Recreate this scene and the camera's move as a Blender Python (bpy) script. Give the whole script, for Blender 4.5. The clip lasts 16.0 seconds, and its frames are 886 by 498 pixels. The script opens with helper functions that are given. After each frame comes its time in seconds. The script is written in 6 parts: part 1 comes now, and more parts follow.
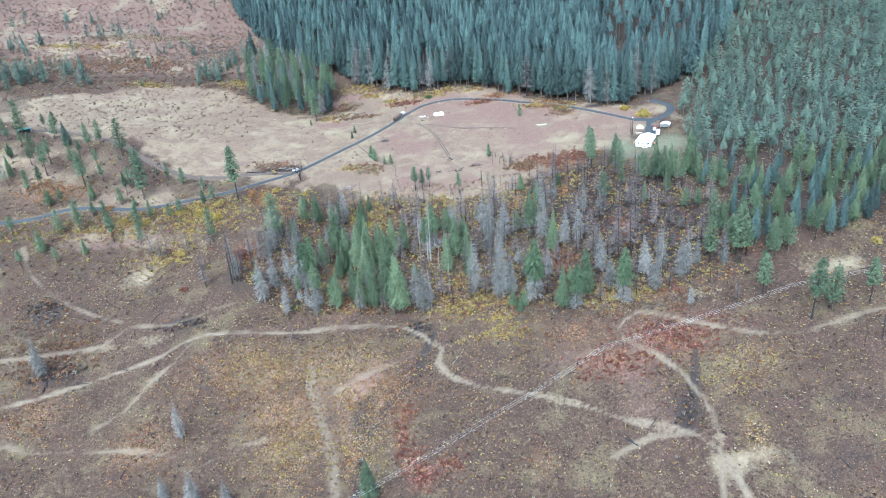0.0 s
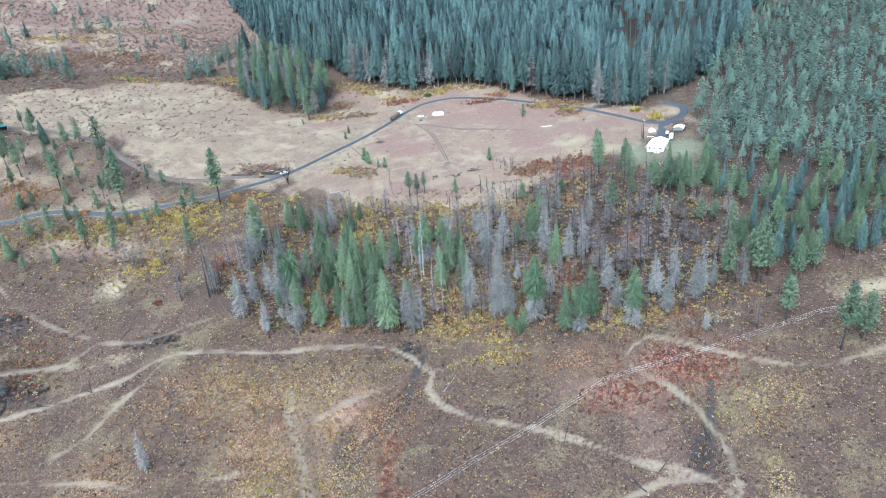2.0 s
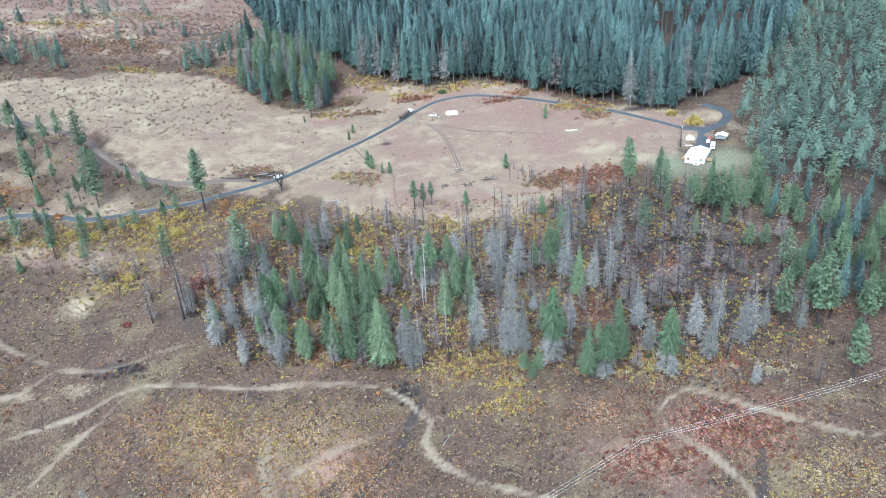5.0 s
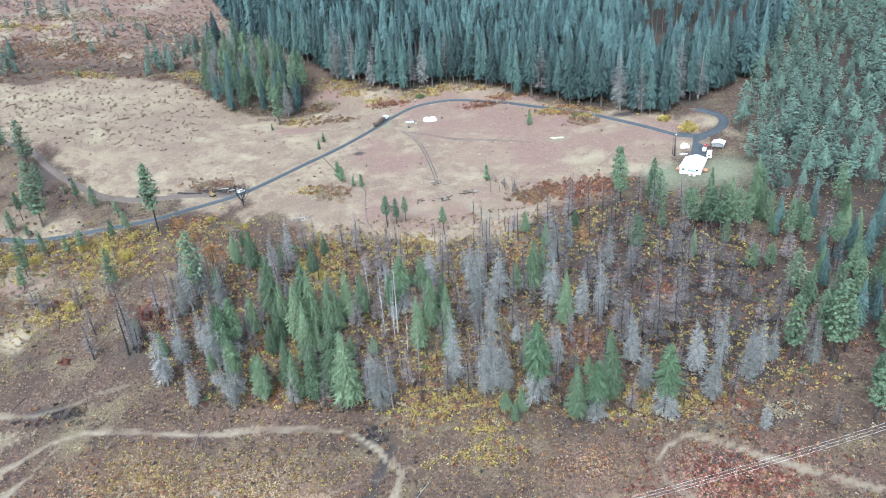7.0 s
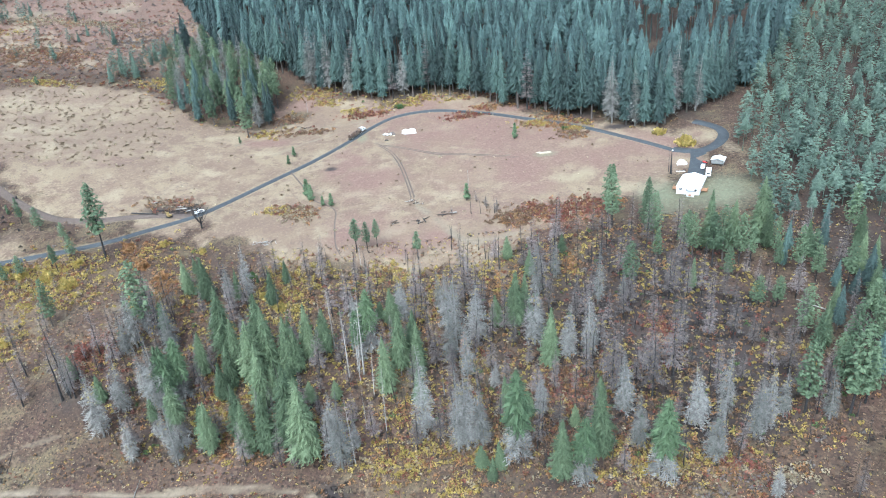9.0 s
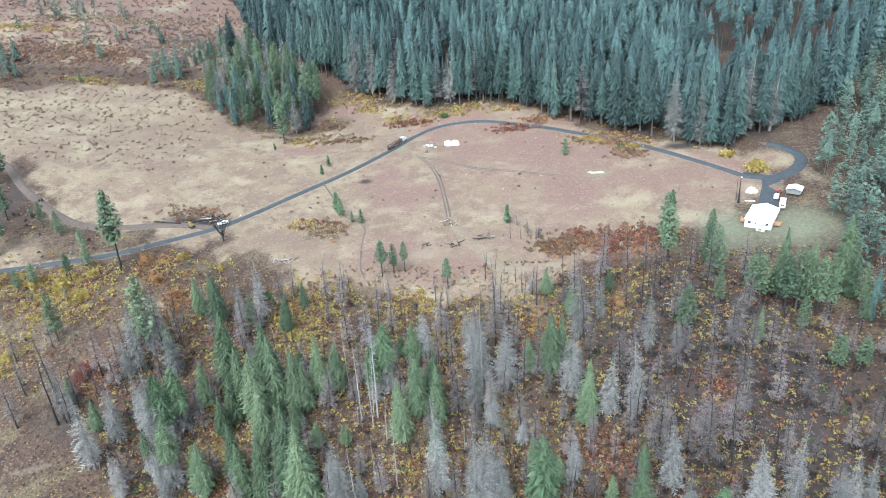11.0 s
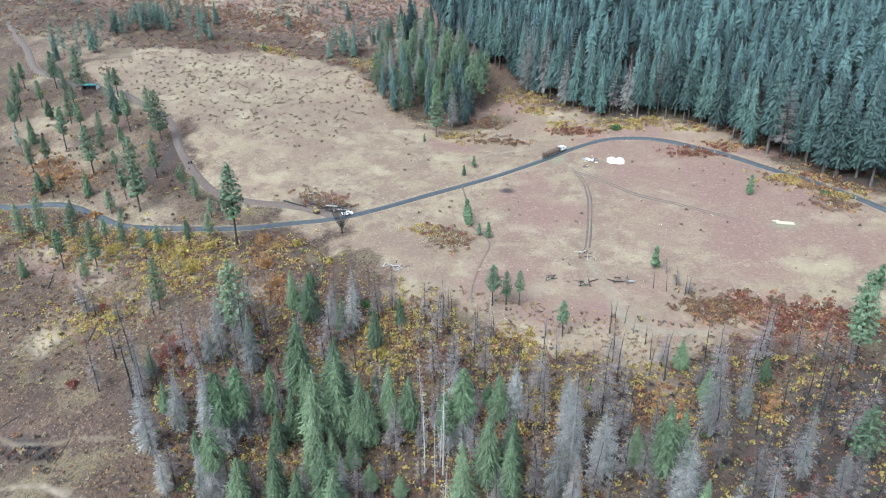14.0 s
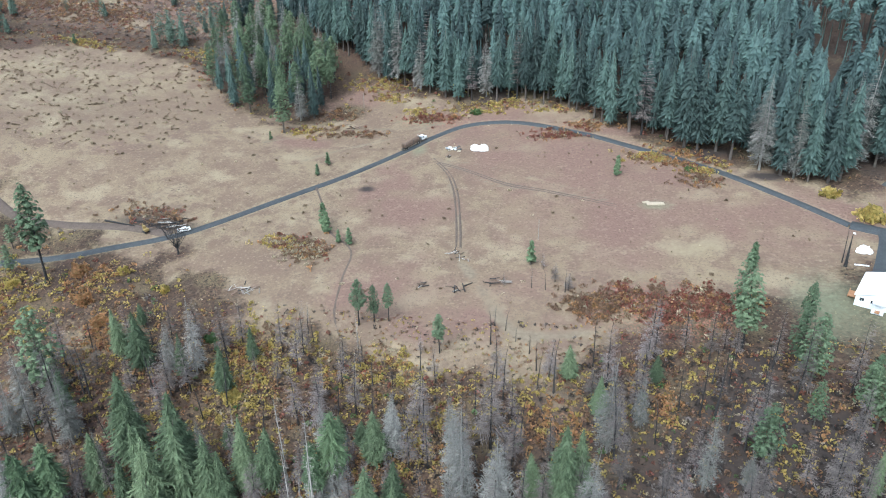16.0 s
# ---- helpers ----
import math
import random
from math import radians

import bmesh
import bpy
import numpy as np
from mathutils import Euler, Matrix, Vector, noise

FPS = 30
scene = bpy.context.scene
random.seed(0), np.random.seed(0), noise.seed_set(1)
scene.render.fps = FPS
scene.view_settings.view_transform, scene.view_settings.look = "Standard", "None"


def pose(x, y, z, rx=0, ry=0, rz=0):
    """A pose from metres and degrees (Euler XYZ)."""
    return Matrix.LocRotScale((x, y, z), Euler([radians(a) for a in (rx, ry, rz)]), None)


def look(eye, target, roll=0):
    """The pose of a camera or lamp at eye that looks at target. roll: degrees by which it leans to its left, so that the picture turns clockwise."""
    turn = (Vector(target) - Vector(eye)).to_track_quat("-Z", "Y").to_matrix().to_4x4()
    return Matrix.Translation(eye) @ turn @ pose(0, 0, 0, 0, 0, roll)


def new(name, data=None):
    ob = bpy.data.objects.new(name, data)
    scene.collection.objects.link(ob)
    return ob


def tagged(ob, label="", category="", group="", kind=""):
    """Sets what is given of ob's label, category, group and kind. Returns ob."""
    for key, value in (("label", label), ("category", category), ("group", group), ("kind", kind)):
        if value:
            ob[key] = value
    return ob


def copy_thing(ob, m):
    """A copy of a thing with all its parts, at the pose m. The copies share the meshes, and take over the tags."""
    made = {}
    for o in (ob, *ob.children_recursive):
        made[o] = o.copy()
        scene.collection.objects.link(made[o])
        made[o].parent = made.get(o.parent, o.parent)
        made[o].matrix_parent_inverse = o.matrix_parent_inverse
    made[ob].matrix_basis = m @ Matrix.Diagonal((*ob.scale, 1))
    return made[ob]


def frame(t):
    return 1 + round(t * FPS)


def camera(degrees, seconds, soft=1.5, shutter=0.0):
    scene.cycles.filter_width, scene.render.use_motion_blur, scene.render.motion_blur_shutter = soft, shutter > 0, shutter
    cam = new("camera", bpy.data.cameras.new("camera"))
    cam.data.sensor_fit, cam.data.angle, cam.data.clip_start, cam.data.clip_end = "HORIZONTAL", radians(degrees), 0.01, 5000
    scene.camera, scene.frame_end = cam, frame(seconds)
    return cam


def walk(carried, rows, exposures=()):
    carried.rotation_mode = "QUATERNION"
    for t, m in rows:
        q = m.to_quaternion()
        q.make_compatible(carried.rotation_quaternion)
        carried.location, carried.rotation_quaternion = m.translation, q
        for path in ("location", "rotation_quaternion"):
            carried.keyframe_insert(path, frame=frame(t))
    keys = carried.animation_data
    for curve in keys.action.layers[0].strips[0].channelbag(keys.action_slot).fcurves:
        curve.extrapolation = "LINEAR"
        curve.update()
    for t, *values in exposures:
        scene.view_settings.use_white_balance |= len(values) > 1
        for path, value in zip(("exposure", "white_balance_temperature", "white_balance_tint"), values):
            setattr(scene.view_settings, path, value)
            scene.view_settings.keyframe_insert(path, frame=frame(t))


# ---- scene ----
cam = camera(65.5, 16.0, soft=1.05)
METRES, EYE, TILT, LEAN, TURN = 280.0, 160.0, -24.0, 4.5, 0.0
ROWS = [
    (0.0, 0.0, 0.0, 0.0, 0.0, 0.0, 0.0),
    (0.5, 0.007, 0.029, 0.0095, 0.13, -0.14, -0.09),
    (1.0, 0.0141, 0.0582, 0.019, 0.25, -0.24, -0.17),
    (1.5, 0.0215, 0.0877, 0.0288, 0.36, -0.34, -0.27),
    (2.0, 0.0279, 0.1167, 0.0388, 0.62, -0.45, -0.58),
    (2.5, 0.0335, 0.1464, 0.0485, 1.25, -0.57, -1.08),
    (3.0, 0.038, 0.1763, 0.0583, 1.82, -0.74, -1.53),
    (3.5, 0.0409, 0.2061, 0.0681, 2.34, -0.92, -1.97),
    (4.0, 0.0434, 0.2363, 0.0775, 2.66, -1.07, -2.19),
    (6.5, 0.0648, 0.3887, 0.1272, 1.49, -1.32, -1.42),
    (7.0, 0.0717, 0.4189, 0.1373, 1.44, -1.29, -1.37),
    (7.5, 0.0795, 0.4489, 0.1474, 1.43, -1.26, -1.35),
    (8.0, 0.0876, 0.4786, 0.1574, 1.53, -1.22, -1.46),
    (8.5, 0.0956, 0.5082, 0.1681, 0.97, -1.1, -1.28),
    (11.0, 0.1323, 0.6499, 0.2187, 5.62, -1.02, -3.81),
    (11.5, 0.1434, 0.6768, 0.2279, 11.53, -1.48, -6.95),
    (12.0, 0.1589, 0.705, 0.2371, 15.36, -2.07, -8.93),
    (12.5, 0.17, 0.7324, 0.2469, 18.73, -2.72, -10.8),
    (13.0, 0.182, 0.7611, 0.2571, 21.11, -3.27, -12.15),
    (13.5, 0.1838, 0.7873, 0.2658, 21.1, -3.54, -12.61),
    (14.0, 0.1829, 0.8135, 0.2738, 21.05, -3.87, -12.94),
    (14.5, 0.1786, 0.8398, 0.2811, 21.06, -4.25, -13.26),
    (15.0, 0.1726, 0.8667, 0.2885, 20.85, -4.6, -13.36),
    (15.5, 0.1683, 0.896, 0.2964, 16.98, -4.13, -11.63),
    (16.0, 0.1598, 0.9247, 0.3018, 10.0, -3.05, -8.48),
]
walk(cam, [(t, pose(0, 0, EYE, TILT, LEAN, TURN) @ pose(METRES * x, METRES * y, METRES * z, 90 + pitch, roll, yaw)) for t, x, y, z, yaw, pitch, roll in ROWS],
     exposures=((0.0, 1.54, 5020, 0), (8.5, 1.54, 5260, 0), (11.0, 1.50, 5380, 0), (14.5, 1.35, 5300, 0), (16.0, 1.11, 5500, 0)))

# ---- daylight: high thin overcast ----
world = bpy.data.worlds.new("overcast_sky")
scene.world = world
world.use_nodes = True
wn = world.node_tree
sky = wn.nodes.new("ShaderNodeTexSky")
sky.sky_type, sky.sun_disc = 'NISHITA', False
sky.sun_elevation, sky.sun_rotation = radians(52), radians(198)
sky.air_density, sky.dust_density, sky.ozone_density = 1.0, 4.0, 0.6
grey = wn.nodes.new("ShaderNodeHueSaturation")
grey.inputs["Saturation"].default_value = 0.5
wn.links.new(sky.outputs[0], grey.inputs["Color"])
wn.links.new(grey.outputs[0], wn.nodes["Background"].inputs["Color"])
wn.nodes["Background"].inputs["Strength"].default_value = 0.17
sun = new("sun", bpy.data.lights.new("sun", 'SUN'))
sun.data.energy, sun.data.angle, sun.data.color = 1.5, radians(60), (1.0, 0.97, 0.93)
sun.matrix_world = look((-50, -125, 175), (0, 0, 0))

# ---- the lie of the land: heights every 110 m eastward and 100 m northward ----
HEIGHTS = [
    [-118, -120, -121, -120, -114, -104, -91, -75, -57, -41, -27],
    [-77, -79, -80, -81, -79, -72, -59, -43, -33, -24, -17],
    [-36, -38, -40, -40, -38, -41, -29, -14, -11, -8, -6],
    [1, 2, 0, -5, -3, -3, 3, 10, 6, 7, 9],
    [35, 37, 38, 30, 17, 12, 17, 23, 21, 23, 27],
    [67, 63, 56, 43, 30, 26, 33, 38, 40, 44, 49],
    [98, 86, 76, 65, 58, 56, 58, 62, 65, 70, 75],
    [131, 119, 110, 102, 95, 92, 91, 92, 95, 99, 104],
    [165, 156, 149, 143, 136, 131, 126, 124, 126, 130, 135],
]
HT = np.array(HEIGHTS, float)
RNG = np.random.default_rng(11)
LATTICE = RNG.random((256, 256))


def value_noise(x, y, size, shift=0):
    """Smooth noise from 0 to 1 with cells of that size."""
    u, v = np.asarray(x, float) / size + 37.3 * shift, np.asarray(y, float) / size + 11.7 * shift
    i, j = np.floor(u).astype(int), np.floor(v).astype(int)
    a, b = u - i, v - j
    a, b = a * a * (3 - 2 * a), b * b * (3 - 2 * b)
    at = lambda p, q: LATTICE[p & 255, q & 255]
    return (at(i, j) * (1 - a) + at(i + 1, j) * a) * (1 - b) + (at(i, j + 1) * (1 - a) + at(i + 1, j + 1) * a) * b


def rough_noise(x, y, size, shift=0):
    return (value_noise(x, y, size, shift) + 0.5 * value_noise(x, y, size / 2.1, shift + 1) + 0.25 * value_noise(x, y, size / 4.3, shift + 2)) / 1.75


def land(x, y):
    """The height of the ground without its small relief."""
    x, y = np.asarray(x, float), np.asarray(y, float)
    fx, fy = (x + 600) / 110, (y - 150) / 100
    i, j = np.clip(np.floor(fx), 0, 9).astype(int), np.clip(np.floor(fy), 0, 7).astype(int)
    cubic = lambda u: (-.5 * u + u * u - .5 * u ** 3, 1 - 2.5 * u * u + 1.5 * u ** 3, .5 * u + 2 * u * u - 1.5 * u ** 3, -.5 * u * u + .5 * u ** 3)
    wx, wy = cubic(np.clip(fx - i, 0, 1)), cubic(np.clip(fy - j, 0, 1))
    z = sum(wx[a] * wy[b] * HT[np.clip(j - 1 + b, 0, 8), np.clip(i - 1 + a, 0, 10)] for a in range(4) for b in range(4))
    return z + 0.32 * np.clip(y - 930, 0, 500)


def polyline(points, step):
    """Points along a rounded line through the given ones, about a step apart."""
    p = [Vector((*a, 0)) for a in points]
    p = [2 * p[0] - p[1]] + p + [2 * p[-1] - p[-2]]
    out = []
    for a, b, c, d in zip(p, p[1:], p[2:], p[3:]):
        n = max(1, round((c - b).length / step))
        for k in range(n):
            t = k / n
            q = 0.5 * (2 * b + (c - a) * t + (2 * a - 5 * b + 4 * c - d) * t * t + (3 * b - a - 3 * c + d) * t ** 3)
            out.append((q.x, q.y))
    return out + [tuple(p[-2][:2])]


def away(x, y, points):
    """The distance of places from a line."""
    best = np.full(np.shape(x), 1e9)
    for (ax, ay), (bx, by) in zip(points, points[1:]):
        ex, ey = bx - ax, by - ay
        t = np.clip(((x - ax) * ex + (y - ay) * ey) / (ex * ex + ey * ey + 1e-9), 0, 1)
        best = np.minimum(best, np.hypot(x - ax - t * ex, y - ay - t * ey))
    return best


def inside(x, y, ring):
    """True where places lie inside a ring."""
    x, y = np.asarray(x, float), np.asarray(y, float)
    odd = np.zeros(x.shape, bool)
    for (ax, ay), (bx, by) in zip(ring, ring[1:] + ring[:1]):
        cut = ((ay > y) != (by > y)) & (x < (bx - ax) * (y - ay) / (by - ay + 1e-12) + ax)
        odd ^= cut
    return odd


def depth_in(x, y, ring):
    """Metres inside a ring, negative outside."""
    d = away(x, y, ring + ring[:1])
    return np.where(inside(x, y, ring), d, -d)


# ---- the plan ----
ROAD = [(-420, 455), (-350, 458), (-310, 463), (-293, 470), (-276, 473), (-251, 470), (-232, 468), (-207, 472), (-172, 481), (-150, 492), (-124, 509), (-96, 544), (-75, 571), (-54, 604), (-41, 625), (-25, 639), (1, 641), (34, 627), (58, 612), (94, 588), (122, 561), (141, 540)]
DRIVE = [(141, 540), (154, 535), (165, 541), (173, 552), (174, 562), (169, 570), (163, 576)]
YARD = [(154, 536), (149, 520), (143, 504)]
FIELD_TRACK = [(-368, 569), (-341, 573), (-304, 562), (-275, 551), (-254, 533), (-227, 515), (-203, 504), (-181, 503), (-152, 507), (-130, 506)]
FAR_TRACK = [(-560, 660), (-524, 639), (-485, 618), (-446, 592), (-420, 581), (-374, 570)]
TRACKS = [  # half width, how worn, line
    (2.0, 1.0, [(-17, 327), (-19, 319), (-13, 309), (3, 298), (28, 289), (52, 278), (73, 264), (92, 256), (104, 246), (109, 231), (112, 205)]),
    (2.2, 0.8, [(80, 312), (95, 297), (104, 281), (109, 261), (107, 244), (99, 215)]),
    (1.8, 0.8, [(80, 312), (79, 320), (91, 327), (110, 318), (134, 305), (156, 296), (182, 298), (208, 303), (260, 300)]),
    (2.0, 0.85, [(-320, 300), (-263, 312), (-239, 317), (-209, 325), (-182, 333), (-163, 346), (-142, 350), (-110, 349), (-77, 350), (-44, 349), (-27, 339), (-17, 327)]),
    (1.7, 0.75, [(-204, 297), (-191, 304), (-180, 319), (-171, 330), (-162, 344)]),
    (2.6, 0.7, [(-320, 338), (-276, 342), (-243, 344), (-217, 346), (-204, 358), (-179, 357), (-151, 368), (-141, 371)]),
    (1.8, 0.7, [(-290, 292), (-253, 290), (-239, 286), (-207, 284), (-177, 282), (-148, 275)]),
    (1.5, 0.6, [(-76, 307), (-61, 316), (-43, 323), (-24, 328)]),
    (2.4, 0.6, [(61, 249), (81, 254), (98, 252)]),
    (2.0, 0.7, [(-304, 434), (-285, 407), (-246, 378), (-210, 362)]),
    (1.7, 0.75, [(-33, 596), (-22, 570), (-14, 546), (-7, 520), (-3, 503)]),
    (3.4, 1.0, [(-3, 503), (8, 486), (16, 472), (24, 464), (36, 465), (46, 467)]),
    (1.5, 0.7, [(-38, 600), (-18, 584), (-1, 570), (24, 564), (52, 556)]),
    (1.6, 0.8, [(-130, 600), (-104, 618), (-80, 628), (-56, 634), (-40, 640)]),
    (1.6, 0.8, [(-49, 633), (-60, 622), (-84, 603), (-102, 583)]),
    (1.0, 0.7, [(-36, 597), (-10, 590), (20, 574), (50, 560)]),
    (3.4, 0.9, [(-640, 832), (-560, 818), (-501, 809), (-435, 802), (-377, 813), (-316, 822), (-228, 831)]),
    (1.6, 0.6, [(-148, 267), (-138, 272), (-125, 278), (-110, 282)]),
    (1.4, 0.6, [(-265, 303), (-250, 292), (-238, 286)]),
    (1.5, 0.5, [(-198, 300), (-212, 292), (-222, 286)])]
SCAR = [(-91, 323), (-88, 310), (-83, 297), (-76, 277), (-72, 262), (-67, 240)]
GULLIES = [[(-22, 340), (-26, 328), (-33, 311), (-43, 299), (-50, 287), (-57, 280), (-59, 268), (-60, 248)], [(112, 296), (104, 272), (96, 258)], [(-55, 303), (-56, 291), (-57, 280)]]
FIELD = [(-397, 600), (-390, 641), (-352, 663), (-305, 679), (-224, 684), (-189, 648), (-137, 624), (-106, 622), (-78, 672), (-29, 660), (31, 662), (64, 625), (95, 593), (140, 563), (150, 530), (134, 505), (110, 492), (73, 484), (50, 470), (40, 452), (32, 446), (2, 450), (-30, 454), (-50, 458), (-89, 472), (-122, 500), (-150, 497), (-212, 512), (-261, 543), (-282, 562), (-340, 566)]
STAND = [(-150, 396), (-112, 362), (-44, 357), (0, 358), (53, 341), (93, 336), (123, 336), (155, 340), (150, 374), (140, 427), (106, 462), (74, 462), (25, 445), (-38, 450), (-86, 452), (-122, 440)]
SPUR = [(-205, 698), (-187, 646), (-150, 630), (-112, 632), (-119, 695), (-179, 747), (-215, 770)]
DENSE = [(-248, 854), (-194, 770), (-118, 714), (-82, 684), (-34, 666), (-1, 666), (24, 655), (56, 626), (76, 613), (98, 599), (118, 582), (138, 572), (160, 585), (178, 597), (230, 640), (330, 800), (420, 940), (-290, 940)]
EAST = [(182, 560), (170, 516), (164, 470), (154, 436), (147, 398), (150, 352), (177, 345), (194, 356), (242, 368), (470, 400), (490, 800), (330, 800), (230, 640)]


def surface_height(x, y):
    """The ground with its humps and hollows, even near the asphalt."""
    x, y = np.asarray(x, float), np.asarray(y, float)
    road = np.minimum(np.minimum(away(x, y, ROAD), away(x, y, DRIVE)), np.minimum(away(x, y, FIELD_TRACK), away(x, y, FAR_TRACK)))
    calm = np.clip(0.5 - depth_in(x, y, FIELD) / 30, 0.15, 1) * np.clip((road - 4) / 10, 0, 1)
    return land(x, y) + calm * ((rough_noise(x, y, 8, 20) - 0.5) * 1.1 + (rough_noise(x, y, 38, 23) - 0.5) * 3.4)


def zt(x, y):
    return float(surface_height(x, y))
THICKETS = [  # kind, middle, half lengths
    ("red", 104, 309, 23, 13),
    ("red", 73, 299, 17, 8),
    ("red", -37, 287, 4, 7),
    ("red", -38, 273, 4, 8),
    ("red", -33, 261, 5, 7),
    ("red", -27, 253, 7, 6),
    ("red", -14, 257, 5, 5),
    ("orange", -47, 306, 6, 8),
    ("yellow", -68, 304, 9, 10),
    ("yellow", -94, 270, 12, 16),
    ("yellow", -116, 325, 24, 16),
    ("orange", -62, 268, 5, 12),
    ("yellow", -408, 779, 44, 6),
    ("straw", -330, 800, 90, 8),
    ("straw", -66, 503, 9, 7),
    ("yellow", -82, 509, 9, 6),
    ("red", 20, 622, 15, 4),
    ("red", 79, 484, 17, 8),
    ("brown", 64, 488, 13, 6),
    ("brown", 46, 480, 9, 6),
    ("yellow", -77, 669, 12, 7),
    ("yellow", -58, 652, 10, 6),
    ("red", -48, 647, 13, 4),
    ("yellow", -8, 664, 16, 5),
    ("yellow", 18, 655, 12, 5),
    ("orange", 42, 634, 12, 5),
    ("yellow", 72, 598, 11, 5),
    ("orange", 84, 592, 9, 4),
    ("yellow", 92, 583, 9, 4),
    ("brown", -104, 643, 12, 7),
    ("red", 44, 658, 10, 6),
    ("yellow", -299, 690, 30, 6),
    ("yellow", -213, 697, 20, 8),
    ("brown", -420, 735, 90, 20),
    ("brown", -330, 740, 60, 24),
    ("grey", -250, 770, 40, 24),
    ("orange", -45, 305, 19, 19),
    ("yellow", -94, 281, 21, 20),
    ("yellow", -78, 327, 39, 14),
    ("yellow", 15, 332, 19, 6),
    ("yellow", -3, 358, 27, 10),
    ("yellow", 91, 339, 21, 8),
    ("orange", 54, 322, 15, 8),
    ("orange", -175, 284, 18, 13),
    ("orange", -243, 305, 20, 11),
    ("yellow", -172, 444, 25, 12),
    ("yellow", -195, 457, 26, 11),
    ("yellow", 133, 284, 18, 14),
    ("orange", 29, 251, 6, 8),
    ("yellow", 123, 247, 6, 11),
    ("orange", -103, 301, 28, 25),
    ("yellow", -59, 283, 15, 20),
    ("orange", -138, 323, 29, 15),
    ("yellow", -195, 414, 20, 12),
    ("red", -145, 408, 9, 11),
    ("red", 26, 629, 14, 8),
    ("red", 72, 480, 19, 12),
    ("yellow", -185, 456, 13, 21),
    ("orange", -145, 471, 7, 12),
    ("orange", -124, 443, 11, 13),
    ("brown", -68, 505, 11, 10),
    ("red", -140, 406, 8, 7),
    ("yellow", -59, 435, 15, 13),
    ("yellow", -19, 445, 14, 10),
    ("orange", -18, 411, 13, 12),
    ("yellow", 1, 423, 12, 13),
    ("orange", 38, 430, 10, 8),
    ("orange", 69, 439, 5, 5),
    ("yellow", -22, 657, 19, 7),
    ("red", -49, 643, 16, 7),
    ("yellow", -111, 617, 14, 8),
    ("orange", 77, 602, 14, 9),
    ("yellow", 95, 587, 9, 7),
    ("yellow", -91, 685, 18, 11),
    ("brown", -87, 622, 20, 8),
    ("yellow", -81, 390, 12, 17),
    ("brown", 51, 481, 11, 11),
    ("yellow", -237, 452, 25, 12),
    ("orange", -308, 491, 28, 11),
    ("yellow", -65, 450, 18, 13),
    ("brown", -145, 518, 17, 8),
    ("brown", 58, 368, 48, 28),
    ("brown", -244, 346, 32, 18),
    ("red", 81, 487, 11, 8),
    ("red", 56, 490, 4, 5),
    ("brown", 45, 482, 9, 7),
    ("yellow", 67, 599, 10, 6),
    ("orange", 75, 593, 6, 5),
    ("brown", 89, 574, 10, 6),
    ("straw", -71, 504, 8, 7),
    ("orange", 99, 486, 4, 5),
    ("red", 59, 377, 9, 7),
    ("red", 99, 398, 5, 9),
    ("red", 111, 336, 8, 6),
    ("yellow", 24, 393, 7, 11),
    ("yellow", 87, 343, 11, 5),
    ("yellow", 65, 340, 6, 3),
    ("straw", 126, 331, 7, 4),
    ("yellow", 30, 355, 9, 7),
    ("orange", 158, 362, 7, 7),
    ("yellow", -1, 355, 13, 8),
    ("yellow", 19, 343, 10, 5),
    ("yellow", 73, 351, 10, 6),
    ("yellow", -42, 369, 21, 7),
    ("orange", -71, 367, 15, 7),
    ("yellow", -1, 375, 17, 5),
    ("dark", -172, 357, 15, 5),
    ("dark", -265, 380, 13, 7),
    ("dark", -238, 331, 17, 7),
    ("dark", 98, 263, 7, 15),
    ("grey", -262, 372, 14, 8),
    ("dark", -30, 345, 8, 7),
    ("dark", 102, 316, 9, 5),
    ("grey", 110, 330, 20, 5),]

# ---- materials ----
def nodes_of(m):
    t = m.node_tree
    def add(kind, **put):
        n = t.nodes.new("ShaderNode" + kind)
        for k, v in put.items():
            n.inputs[k].default_value = v
        return n
    return t, add


def mix(t, add, fac, a, b, blend='MIX'):
    n = add("MixRGB")
    n.blend_type = blend
    for i, v in enumerate((fac, a, b)):
        if hasattr(v, "is_linked"):
            t.links.new(v, n.inputs[i])
        else:
            n.inputs[i].default_value = v if i == 0 else (*v, 1)
    return n.outputs[0]


def ramp(t, add, value, lo, hi):
    n = add("MapRange", **{"From Min": lo, "From Max": hi})
    n.clamp = True
    t.links.new(value, n.inputs["Value"])
    return n.outputs["Result"]


